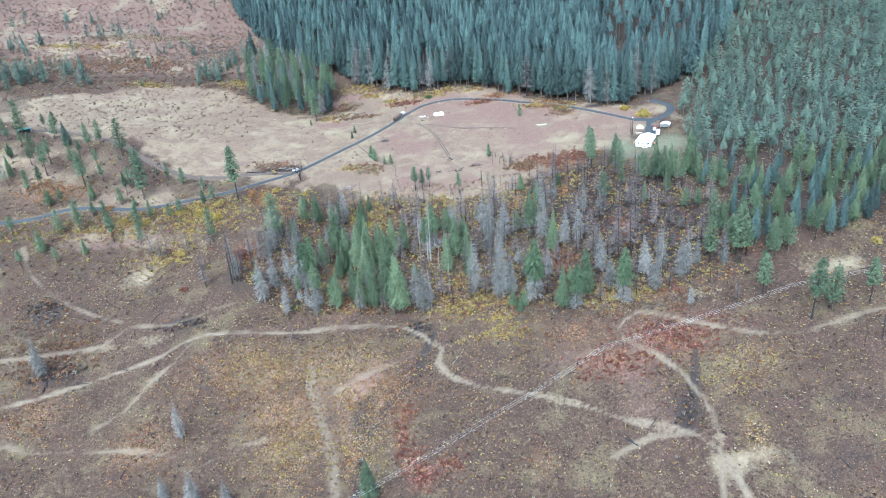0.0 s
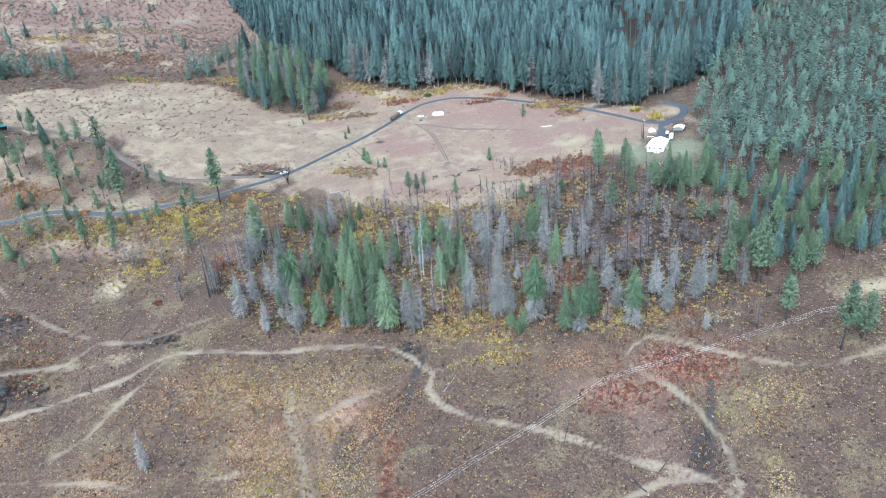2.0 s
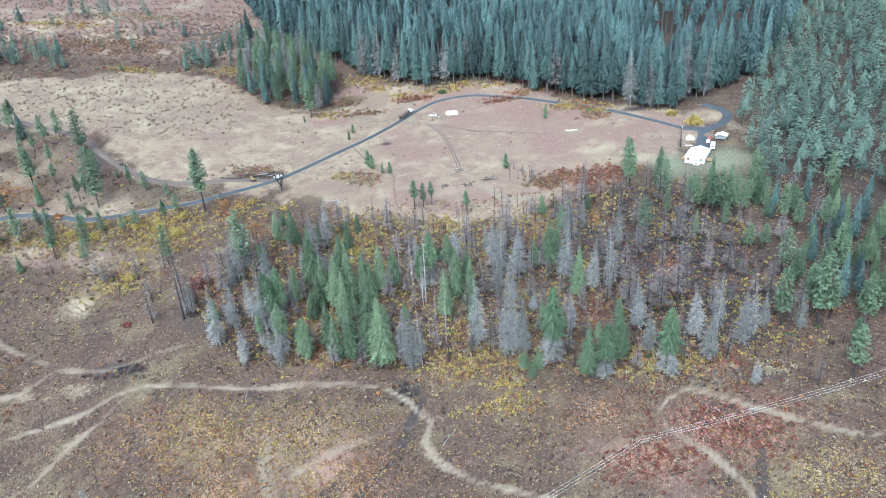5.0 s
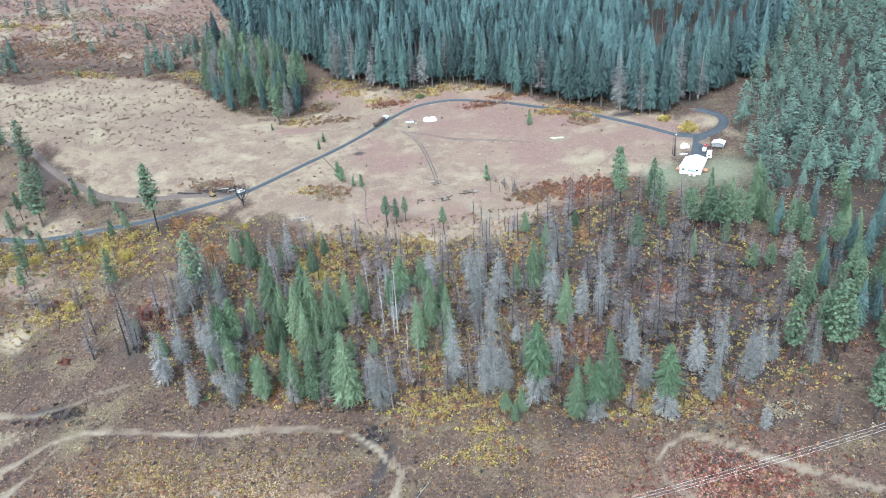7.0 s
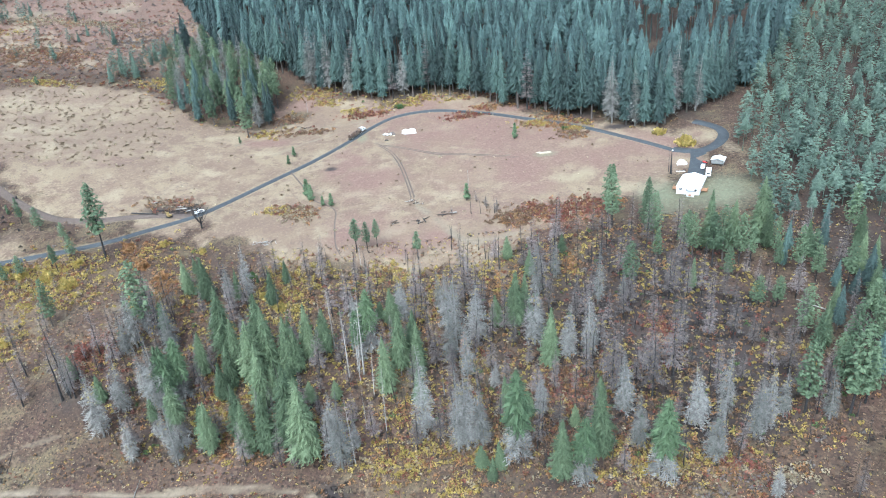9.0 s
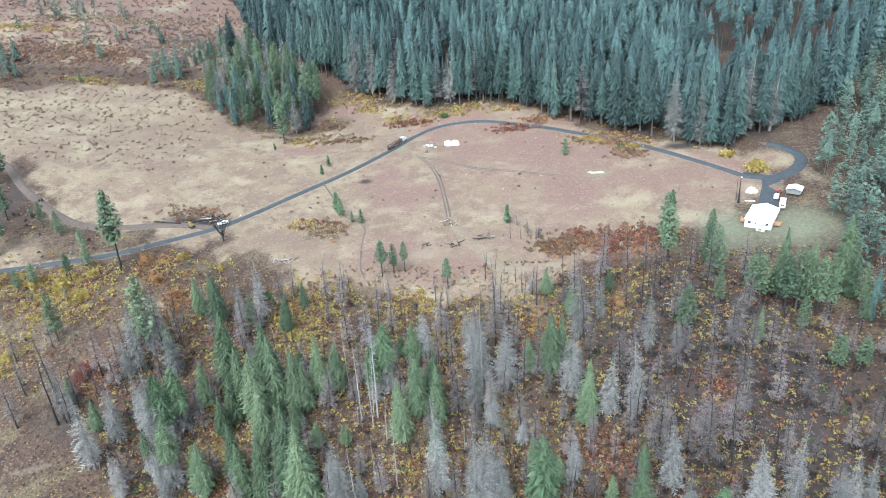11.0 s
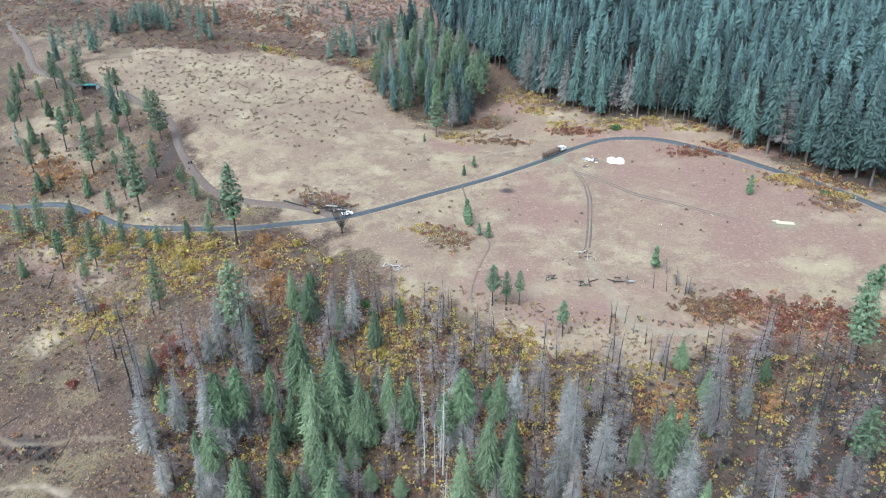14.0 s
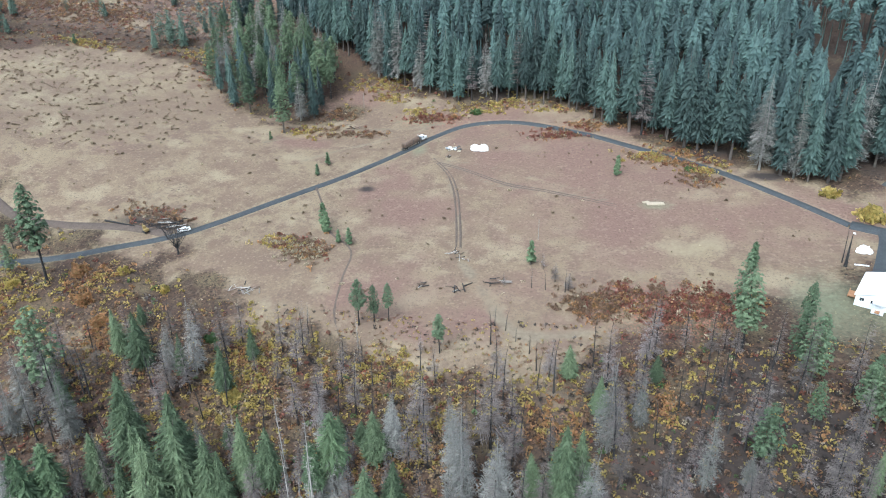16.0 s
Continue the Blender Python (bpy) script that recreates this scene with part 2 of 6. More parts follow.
def surface(name, a, b, size=1.0, rough=0.85, spread=0.0, by="", bump=0.3, metal=0.0, spots=None, seethrough=0.0, fleck=0.0):
    """Two colours mixed by noise at two scales (size in metres), varied by object ("object") or by piece ("piece"); fleck: how far single sprays differ."""
    m = bpy.data.materials.new(name)
    m.use_nodes = True
    t, add = nodes_of(m)
    shader = t.nodes["Principled BSDF"]
    where = add("NewGeometry")
    n1, n2 = add("TexNoise", Scale=1 / size, Detail=4.0), add("TexNoise", Scale=6.5 / size, Detail=3.0)
    for n in (n1, n2):
        t.links.new(where.outputs["Position"], n.inputs["Vector"])
    c = mix(t, add, ramp(t, add, n1.outputs[0], 0.32, 0.68), a, b)
    c = mix(t, add, ramp(t, add, n2.outputs[0], 0.3, 0.75), c, tuple(0.72 * v for v in a))
    if spots:
        n3 = add("TexNoise", Scale=2.3 / size, Detail=2.0)
        t.links.new(where.outputs["Position"], n3.inputs["Vector"])
        c = mix(t, add, ramp(t, add, n3.outputs[0], 0.6, 0.68), c, spots)
    if by:
        if by == "object":
            r = add("ObjectInfo").outputs["Random"]
        elif by == "piece":
            r = where.outputs["Random Per Island"]
        else:
            at = add("Attribute")
            at.attribute_name = by
            r = at.outputs["Fac"]
        h = add("HueSaturation")
        t.links.new(c, h.inputs["Color"])
        v = add("MapRange", **{"To Min": 1 - spread, "To Max": 1 + spread})
        t.links.new(r, v.inputs["Value"])
        t.links.new(v.outputs[0], h.inputs["Value"])
        w = add("MapRange", **{"To Min": 0.5 + 0.035 * spread, "To Max": 0.5 - 0.035 * spread})
        t.links.new(r, w.inputs["Value"])
        t.links.new(w.outputs[0], h.inputs["Hue"])
        c = h.outputs[0]
    if fleck:
        h2 = add("HueSaturation")
        v2 = add("MapRange", **{"To Min": 1 - fleck, "To Max": 1 + fleck})
        t.links.new(where.outputs["Random Per Island"], v2.inputs["Value"])
        t.links.new(v2.outputs[0], h2.inputs["Value"])
        t.links.new(c, h2.inputs["Color"])
        c = h2.outputs[0]
    t.links.new(c, shader.inputs["Base Color"])
    shader.inputs["Roughness"].default_value = rough
    shader.inputs["Metallic"].default_value = metal
    shader.inputs["Specular IOR Level"].default_value = 0.3
    if seethrough:
        thin, both = add("BsdfTranslucent"), add("MixShader", Fac=seethrough)
        t.links.new(c, thin.inputs["Color"])
        t.links.new(shader.outputs[0], both.inputs[1])
        t.links.new(thin.outputs[0], both.inputs[2])
        t.links.new(both.outputs[0], t.nodes["Material Output"].inputs["Surface"])
    if bump:
        bp = add("Bump", Strength=bump, Distance=0.05 * size)
        t.links.new(n2.outputs[0], bp.inputs["Height"])
        t.links.new(bp.outputs[0], shader.inputs["Normal"])
    return m


def ground_material():
    m = bpy.data.materials.new("hillside_soil_and_dry_grass")
    m.use_nodes = True
    t, add = nodes_of(m)
    shader = t.nodes["Principled BSDF"]
    where = add("NewGeometry")
    def noise_at(scale, detail=5.0, rough=0.6):
        n = add("TexNoise", Scale=scale, Detail=detail, Roughness=rough)
        t.links.new(where.outputs["Position"], n.inputs["Vector"])
        return n.outputs[0]
    def layer(name):
        at = add("Attribute")
        at.attribute_name = name
        s = add("SeparateColor")
        t.links.new(at.outputs["Color"], s.inputs[0])
        return s.outputs
    field, track, char_and_shade = layer("zone")
    pale, pink, green = layer("tone")
    gold, rust, amber = layer("litter")
    wide, mid, small, grain = noise_at(0.02), noise_at(0.11), noise_at(0.55), noise_at(2.2, 3.0)
    burnt = mix(t, add, ramp(t, add, wide, 0.35, 0.65), SOIL_A, SOIL_B)
    patch, fleck = noise_at(0.047, 6.0, 0.65), noise_at(1.1, 4.0, 0.7)
    burnt = mix(t, add, ramp(t, add, mid, 0.46, 0.62), burnt, SOIL_C)
    burnt = mix(t, add, ramp(t, add, patch, 0.52, 0.66), burnt, SOIL_F)
    burnt = mix(t, add, ramp(t, add, patch, 0.46, 0.36), burnt, SOIL_G)
    burnt = mix(t, add, ramp(t, add, small, 0.54, 0.64), burnt, SOIL_D)
    burnt = mix(t, add, ramp(t, add, fleck, 0.57, 0.66), burnt, SOIL_D)
    burnt = mix(t, add, ramp(t, add, fleck, 0.45, 0.36), burnt, SOIL_E)
    burnt = mix(t, add, ramp(t, add, grain, 0.54, 0.66), burnt, SOIL_E)
    def specks(scale, size, seed):
        v = add("TexVoronoi", Scale=scale)
        sh = add("VectorMath")
        sh.inputs[1].default_value = (seed, seed * 0.7, 0)
        t.links.new(where.outputs["Position"], sh.inputs[0])
        t.links.new(sh.outputs[0], v.inputs["Vector"])
        return ramp(t, add, v.outputs["Distance"], size, size * 0.55)
    def some(mask, patch, lo, hi):
        m2 = add("Math")
        m2.operation = 'MULTIPLY'
        t.links.new(mask, m2.inputs[0])
        t.links.new(ramp(t, add, patch, lo, hi), m2.inputs[1])
        return m2.outputs[0]
    burnt = mix(t, add, some(specks(0.75, 0.22, 3.1), mid, 0.5, 0.7), burnt, LITTER_A)
    burnt = mix(t, add, some(specks(0.9, 0.22, 17.7), wide, 0.45, 0.65), burnt, LITTER_B)
    burnt = mix(t, add, some(specks(0.42, 0.3, 31.9), mid, 0.6, 0.4), burnt, SOIL_E)
    burnt = mix(t, add, some(specks(1.0, 0.26, 44.3), small, 0.4, 0.55), burnt, SOIL_E)
    burnt = mix(t, add, some(specks(0.62, 0.16, 52.9), small, 0.6, 0.45), burnt, LITTER_A)
    grass = mix(t, add, ramp(t, add, wide, 0.42, 0.58), FIELD_A, FIELD_B)
    grass = mix(t, add, ramp(t, add, mid, 0.47, 0.6), grass, FIELD_C)
    grass = mix(t, add, ramp(t, add, patch, 0.53, 0.64), grass, FIELD_D)
    grass = mix(t, add, ramp(t, add, patch, 0.46, 0.35), grass, FIELD_C)
    grass = mix(t, add, ramp(t, add, fleck, 0.58, 0.68), grass, FIELD_D)
    grass = mix(t, add, ramp(t, add, fleck, 0.43, 0.34), grass, FIELD_E)
    grass = mix(t, add, ramp(t, add, small, 0.55, 0.75), grass, FIELD_D)
    grass = mix(t, add, ramp(t, add, grain, 0.56, 0.7), grass, FIELD_E)
    grass = mix(t, add, some(specks(0.3, 0.24, 7.3), mid, 0.5, 0.65), grass, FIELD_E)
    def broken(mask, value, lo=0.15, hi=0.6):
        s = add("Math")
        s.operation = 'MULTIPLY_ADD'
        both = mix(t, add, 0.45, value, mid)
        t.links.new(both, s.inputs[0])
        s.inputs[1].default_value = 0.85
        t.links.new(mask, s.inputs[2])
        return ramp(t, add, s.outputs[0], lo + 0.42, hi + 0.42)
    c = mix(t, add, broken(field, small), burnt, grass)
    rosy = mix(t, add, ramp(t, add, fleck, 0.46, 0.36), PINK, PINK_B)
    rosy = mix(t, add, ramp(t, add, small, 0.52, 0.66), rosy, PINK_C)
    c = mix(t, add, broken(pink, small, 0.3, 0.75), c, rosy)
    c = mix(t, add, broken(pale, small, 0.32, 0.7), c, PALE)
    c = mix(t, add, broken(green, small, 0.25, 0.9), c, GREEN)
    # charred soil, and the shade painted on the floor of the woods
    c = mix(t, add, broken(char_and_shade, small, 0.35, 0.8), c, CHAR_AND_SHADE)
    for n, (mask, leaf) in enumerate(((gold, LEAF_GOLD), (amber, LEAF_AMBER), (rust, LEAF_RUST))):
        c = mix(t, add, broken(mask, fleck, 0.55, 1.3), c, leaf)
        for scale, size in ((0.8, 0.36), (1.3, 0.38), (0.5, 0.26)):
            c = mix(t, add, some(specks(scale, size, 5.0 + 9.1 * n + scale), mask, 0.04, 0.5), c, [min(1.0, 1.45 * v) for v in leaf])
    dust = mix(t, add, ramp(t, add, small, 0.4, 0.65), TRACK_A, TRACK_B)
    c = mix(t, add, broken(track, small, 0.22, 0.72), c, dust)
    t.links.new(c, shader.inputs["Base Color"])
    shader.inputs["Roughness"].default_value = 0.95
    shader.inputs["Specular IOR Level"].default_value = 0.15
    b1, b2 = add("Bump", Strength=0.5, Distance=0.5), add("Bump", Strength=0.5, Distance=0.15)
    t.links.new(small, b1.inputs["Height"])
    t.links.new(grain, b2.inputs["Height"])
    t.links.new(b1.outputs[0], b2.inputs["Normal"])
    t.links.new(b2.outputs[0], shader.inputs["Normal"])
    return m


SOIL_F, SOIL_G = (0.116, 0.090, 0.053), (0.070, 0.042, 0.033)
LEAF_GOLD, LEAF_AMBER, LEAF_RUST = (0.185, 0.132, 0.07), (0.18, 0.105, 0.06), (0.18, 0.078, 0.055)
LITTER_A, LITTER_B = (0.26, 0.185, 0.1), (0.235, 0.125, 0.07)
SOIL_A, SOIL_B, SOIL_C, SOIL_D, SOIL_E = (0.061, 0.038, 0.027), (0.080, 0.053, 0.036), (0.043, 0.028, 0.022), (0.116, 0.082, 0.054), (0.018, 0.015, 0.014)
FIELD_A, FIELD_B, FIELD_C, FIELD_D, FIELD_E = (0.186, 0.142, 0.094), (0.156, 0.112, 0.078), (0.131, 0.091, 0.067), (0.220, 0.174, 0.118), (0.102, 0.076, 0.058)
PINK_B, PINK_C = (0.100, 0.063, 0.051), (0.172, 0.120, 0.090)
PINK, PALE, GREEN, CHAR_AND_SHADE, TRACK_A, TRACK_B = (0.142, 0.090, 0.072), (0.222, 0.180, 0.120), (0.145, 0.15, 0.098), (0.036, 0.029, 0.027), (0.182, 0.146, 0.105), (0.122, 0.096, 0.07)
M_GROUND = ground_material()
M_ASPHALT = surface("damp_asphalt", (0.040, 0.044, 0.049), (0.06, 0.065, 0.07), 2.5, 0.8, bump=0.2)
M_GRAVEL = surface("grey_gravel", (0.17, 0.17, 0.165), (0.24, 0.23, 0.21), 1.5)
M_NEEDLE = surface("fir_needles", (0.100, 0.136, 0.074), (0.134, 0.172, 0.097), 2.0, 0.8, 0.35, "object", 0, seethrough=0.2, fleck=0.3)
# haze of distance put into these three needle colours: bluer than near firs
M_FOREST_HAZE = surface("haze_blue_forest_fir_needles", (0.052, 0.082, 0.074), (0.072, 0.104, 0.091), 2.0, 0.8, 0.5, "object", 0, seethrough=0.1, fleck=0.25)
M_NEEDLE_PALE_HAZE = surface("haze_paled_needles", (0.090, 0.126, 0.098), (0.118, 0.156, 0.117), 4.0, 0.8, 0.35, "tree_tint", 0, seethrough=0.2, fleck=0.15)
M_NEEDLE_FAR_HAZE = surface("haze_blue_far_fir_needles", (0.052, 0.083, 0.080), (0.072, 0.107, 0.099), 4.0, 0.8, 0.55, "tree_tint", 0, seethrough=0.1, fleck=0.2)
M_PINE = surface("pine_needles", (0.088, 0.124, 0.072), (0.116, 0.156, 0.088), 1.5, 0.85, 0.35, "object", 0, seethrough=0.2, fleck=0.25)
M_YOUNG = surface("young_pine_needles", (0.085, 0.128, 0.066), (0.112, 0.154, 0.083), 1.0, 0.8, 0.25, "object", 0, seethrough=0.2, fleck=0.3)
M_DEADTWIG = surface("weathered_grey_twigs", (0.220, 0.212, 0.196), (0.300, 0.290, 0.268), 1.2, 0.9, 0.3, "object", 0, seethrough=0.35, fleck=0.3)
M_BURNTWIG = surface("scorched_mauve_twigs", (0.172, 0.146, 0.138), (0.245, 0.210, 0.198), 1.2, 0.9, 0.3, "object", 0, seethrough=0.35, fleck=0.3)
M_RUST = surface("rust_brown_needles", (0.25, 0.165, 0.12), (0.31, 0.21, 0.15), 2.0, 0.85, 0.3, "object", 0, seethrough=0.4)
M_SILVER = surface("bleached_dead_wood", (0.31, 0.285, 0.26), (0.39, 0.365, 0.335), 0.8, 0.85, 0.15, "object", 0.3)
M_BARK = surface("brown_bark", (0.085, 0.071, 0.063), (0.13, 0.108, 0.095), 0.6, 0.95, 0.2, "object", 0.4)
M_BLACK = surface("charred_bark", (0.022, 0.021, 0.022), (0.05, 0.046, 0.045), 0.5, 0.9, 0.2, "object", 0.4)
M_LEAF = {
    "yellow": surface("yellow_autumn_leaves", (0.50, 0.395, 0.125), (0.375, 0.30, 0.105), 3.0, 0.8, 0.35, "piece", 0, seethrough=0.55),
    "orange": surface("orange_autumn_leaves", (0.43, 0.25, 0.115), (0.33, 0.20, 0.105), 3.0, 0.8, 0.35, "piece", 0, seethrough=0.55),
    "red": surface("rust_red_autumn_leaves", (0.265, 0.108, 0.076), (0.20, 0.098, 0.075), 3.0, 0.8, 0.35, "piece", 0, seethrough=0.55),
    "brown": surface("brown_withered_brush", (0.215, 0.138, 0.092), (0.285, 0.19, 0.125), 3.0, 0.9, 0.35, "piece", 0, seethrough=0.55),
    "grey": surface("grey_bare_brush", (0.19, 0.165, 0.155), (0.25, 0.22, 0.21), 3.0, 0.9, 0.3, "piece", 0, seethrough=0.55),
    "straw": surface("pale_straw_tufts", (0.46, 0.39, 0.27), (0.37, 0.31, 0.22), 3.0, 0.9, 0.3, "piece", 0, seethrough=0.55),
    "sage": surface("brown_sage_tufts", (0.19, 0.14, 0.096), (0.25, 0.19, 0.13), 3.0, 0.9, 0.3, "piece", 0, seethrough=0.55),
    "green": surface("green_low_brush", (0.11, 0.18, 0.07), (0.15, 0.21, 0.09), 3.0, 0.8, 0.3, "piece", 0, seethrough=0.55),
    "dark": surface("dark_charred_brush", (0.06, 0.052, 0.05), (0.09, 0.075, 0.07), 3.0, 0.9, 0.3, "piece", 0, seethrough=0.55)}
M_WHITE = surface("white_painted_metal", (0.80, 0.80, 0.80), (0.74, 0.75, 0.76), 3.0, 0.45, bump=0.05)
M_SIDING = surface("white_vinyl_siding", (0.74, 0.75, 0.76), (0.66, 0.67, 0.68), 2.0, 0.6, bump=0.1)
M_TARP = surface("white_tarpaulin", (0.82, 0.82, 0.80), (0.74, 0.74, 0.72), 1.5, 0.6, bump=0.4)
M_GLASS = surface("dark_window_glass", (0.03, 0.035, 0.04), (0.05, 0.055, 0.06), 1.0, 0.1, bump=0)
M_DECK = surface("orange_brown_deck_boards", (0.33, 0.17, 0.09), (0.40, 0.22, 0.12), 1.0, 0.8)
M_TEAL = surface("green_metal_roofing", (0.03, 0.13, 0.13), (0.04, 0.17, 0.16), 2.0, 0.5, bump=0.1)
M_DARK = surface("dark_steel", (0.04, 0.04, 0.045), (0.07, 0.07, 0.07), 1.0, 0.6)
M_RUBBER = surface("black_rubber", (0.025, 0.025, 0.025), (0.04, 0.04, 0.04), 0.5, 0.9)
M_LOG = surface("cut_log_bark", (0.13, 0.09, 0.07), (0.2, 0.145, 0.11), 0.7, 0.95, 0.3, "object")
M_CHROME = surface("bright_steel", (0.6, 0.6, 0.62), (0.5, 0.5, 0.52), 0.7, 0.3, metal=0.8, bump=0)
M_RED = surface("red_paint", (0.5, 0.05, 0.05), (0.42, 0.06, 0.05), 1.0, 0.5, bump=0)
M_YELLOW = surface("machine_yellow_paint", (0.30, 0.21, 0.08), (0.26, 0.19, 0.08), 1.0, 0.5, bump=0)
M_POLE = surface("weathered_pole_wood", (0.12, 0.095, 0.08), (0.17, 0.14, 0.12), 0.6, 0.95)
M_WIRE = surface("bright_aluminium_cable", (0.62, 0.62, 0.62), (0.55, 0.55, 0.55), 2.0, 0.45, bump=0)
M_TAN = surface("tan_plywood", (0.36, 0.30, 0.22), (0.42, 0.36, 0.27), 1.0, 0.8)

# ---- mesh helpers ----
def raw_mesh(name, verts, faces, material):
    """A mesh from an array of places and an array of equal-sized faces."""
    verts, faces = np.asarray(verts, np.float32), np.asarray(faces, np.int32)
    me = bpy.data.meshes.new(name)
    me.vertices.add(len(verts))
    me.vertices.foreach_set("co", verts.ravel())
    me.loops.add(faces.size)
    me.loops.foreach_set("vertex_index", faces.ravel())
    me.polygons.add(len(faces))
    me.polygons.foreach_set("loop_start", np.arange(len(faces), dtype=np.int32) * faces.shape[1])
    me.update(calc_edges=True)
    me.validate()
    me.materials.append(material)
    return me


def part(name, shape, material, parent=None, label=""):
    """Links a bmesh or a mesh as one object under a thing or a part."""
    if isinstance(shape, bmesh.types.BMesh):
        me = bpy.data.meshes.new(name)
        shape.to_mesh(me)
        shape.free()
        me.materials.append(material)
    else:
        me = shape
    ob = new(name, me)
    ob.parent = parent
    if label:
        tagged(ob, label)
    return ob


def thing(name, m, label, category, group=""):
    ob = new(name)
    ob.matrix_world = m
    ob.empty_display_size = 0.5
    return tagged(ob, label, category, group)


def box(bm, sx, sy, sz, x=0, y=0, z=0, rz=0, rx=0, ry=0, bevel=0.0):
    """A box with its base centre at x, y, z."""
    made = bmesh.ops.create_cube(bm, size=1, matrix=pose(x, y, z, rx, ry, rz) @ Matrix.Translation((0, 0, sz / 2)) @ Matrix.Diagonal((sx, sy, sz, 1)))
    if bevel:
        edges = {e for v in made["verts"] for e in v.link_edges}
        bmesh.ops.bevel(bm, geom=list(edges), offset=bevel, segments=2, affect='EDGES', profile=0.6)
    return bm


def rod(bm, a, b, r1, r2=None, sides=8):
    a, b = Vector(a), Vector(b)
    turn = (b - a).to_track_quat("Z", "Y").to_matrix().to_4x4()
    bmesh.ops.create_cone(bm, cap_ends=True, segments=sides, radius1=r1, radius2=r1 if r2 is None else r2, depth=(b - a).length, matrix=Matrix.Translation((a + b) / 2) @ turn)
    return bm


def B():
    return bmesh.new()


# ---- the ground ----
def graded(lo, hi, step, far_lo, far_hi):
    """Even steps from lo to hi, growing ones beyond."""
    mid = list(np.arange(lo, hi + 0.1, step))
    left, right, s, q = [], [], step, step
    while (left[-1] if left else lo) > far_lo:
        s *= 1.025 if s < 4.5 else 1.22
        left.append((left[-1] if left else lo) - s)
    while (right[-1] if right else hi) < far_hi:
        q *= 1.025 if q < 4.5 else 1.22
        right.append((right[-1] if right else hi) + q)
    return np.array(left[::-1] + mid + right)


def blobs(x, y, spots):
    v = np.zeros(np.shape(x))
    for cx, cy, rx, ry in spots:
        v = np.maximum(v, np.exp(-((x - cx) / rx) ** 2 - ((y - cy) / ry) ** 2))
    return v


def build_ground():
    xs, ys = graded(-410, 260, 2.0, -3500, 3500), graded(215, 700, 2.0, -1500, 4000)
    x, y = [a.ravel() for a in np.meshgrid(xs, ys)]
    jag = 34 * (rough_noise(x, y, 24) - 0.5) + 16 * (rough_noise(x, y, 6, 3) - 0.5)
    field = np.clip(0.5 + (depth_in(x, y, FIELD) + jag) / 16, 0, 1)
    field = np.maximum(field, 0.9 * blobs(x, y, [(160, 556, 13, 12)]))
    field = np.maximum(field, 0.75 * blobs(x, y, [(-455, 632, 70, 34), (-330, 515, 60, 34), (-230, 440, 60, 14), (-240, 480, 40, 16)]) * np.clip(2.2 * rough_noise(x, y, 20, 97) - 0.35, 0, 1))
    track = np.zeros(x.shape)
    wobble = 1.8 * (rough_noise(x, y, 9, 5) - 0.5)
    for half, worn, line in TRACKS:
        d = away(x, y, polyline(line, 6))
        track = np.maximum(track, worn * np.clip(1.25 - (d + 1.3 * wobble) / (half * 0.8), 0, 1) * np.clip(0.3 + 1.05 * rough_noise(x, y, 11, 6), 0, 1))
    road = np.minimum(np.minimum(away(x, y, polyline(ROAD, 6)), away(x, y, polyline(DRIVE, 4))), np.minimum(away(x, y, polyline(FIELD_TRACK, 6)), away(x, y, polyline(FAR_TRACK, 6))))
    scar = np.clip(1.4 - (away(x, y, SCAR) + wobble * 2) / 4, 0, 1)
    char_and_shade = 0.9 * blobs(x, y, [(98, 263, 9, 14), (-172, 357, 16, 6), (-265, 380, 16, 8), (-236, 330, 20, 10), (-59, 286, 8, 18), (-30, 345, 10, 8), (100, 316, 10, 6), (-140, 512, 26, 7), (120, 400, 40, 20), (-60, 560, 5, 4), (92, 603, 22, 7), (118, 580, 14, 6)])
    char_and_shade = np.maximum(char_and_shade, 0.5 * blobs(x, y, [(165, 240, 60, 50), (30, 250, 30, 20), (135, 330, 50, 13), (120, 390, 45, 40), (25, 468, 34, 10)]) * np.clip(2.4 * rough_noise(x, y, 20, 91) - 0.5, 0, 1))
    side = np.clip(1 - np.min([away(x, y, polyline(line, 6)) for half, worn, line in TRACKS], axis=0) / 7, 0, 1)
    char_and_shade = np.maximum(char_and_shade, np.clip(0.45 + (x - 20) / 300, 0.22, 0.75) * np.clip((depth_in(x, y, STAND) + jag) / 14, 0, 1))
    # shade under the two woods, put into the ground colour as a darker floor
    char_and_shade = np.maximum(char_and_shade, 0.55 * np.clip((np.maximum(depth_in(x, y, DENSE), depth_in(x, y, EAST)) + 0.5 * jag) / 20, 0, 1))
    char_and_shade = np.maximum(char_and_shade, 0.8 * np.clip(rough_noise(x, y, 46, 8) * 3.2 - 1.95, 0, 1) * (1 - field))
    far_burn = np.clip((y - 690) / 40, 0, 1) * np.clip((-150 - x) / 60, 0, 1)
    pale = blobs(x, y, [(72, 522, 46, 15), (160, 555, 14, 14), (-15, 498, 14, 8), (-26, 505, 16, 9), (-150, 560, 30, 14), (-300, 640, 90, 34), (205, 338, 40, 14), (-30, 490, 20, 8), (-433, 833, 40, 8), (236, 775, 60, 28), (-205, 400, 50, 18), (-200, 348, 50, 9), (112, 238, 30, 16), (-410, 575, 60, 20), (120, 498, 20, 9), (-60, 480, 24, 7), (-140, 440, 40, 14), (-190, 425, 50, 16), (-240, 455, 60, 10), (158, 552, 12, 12), (172, 520, 10, 34)])
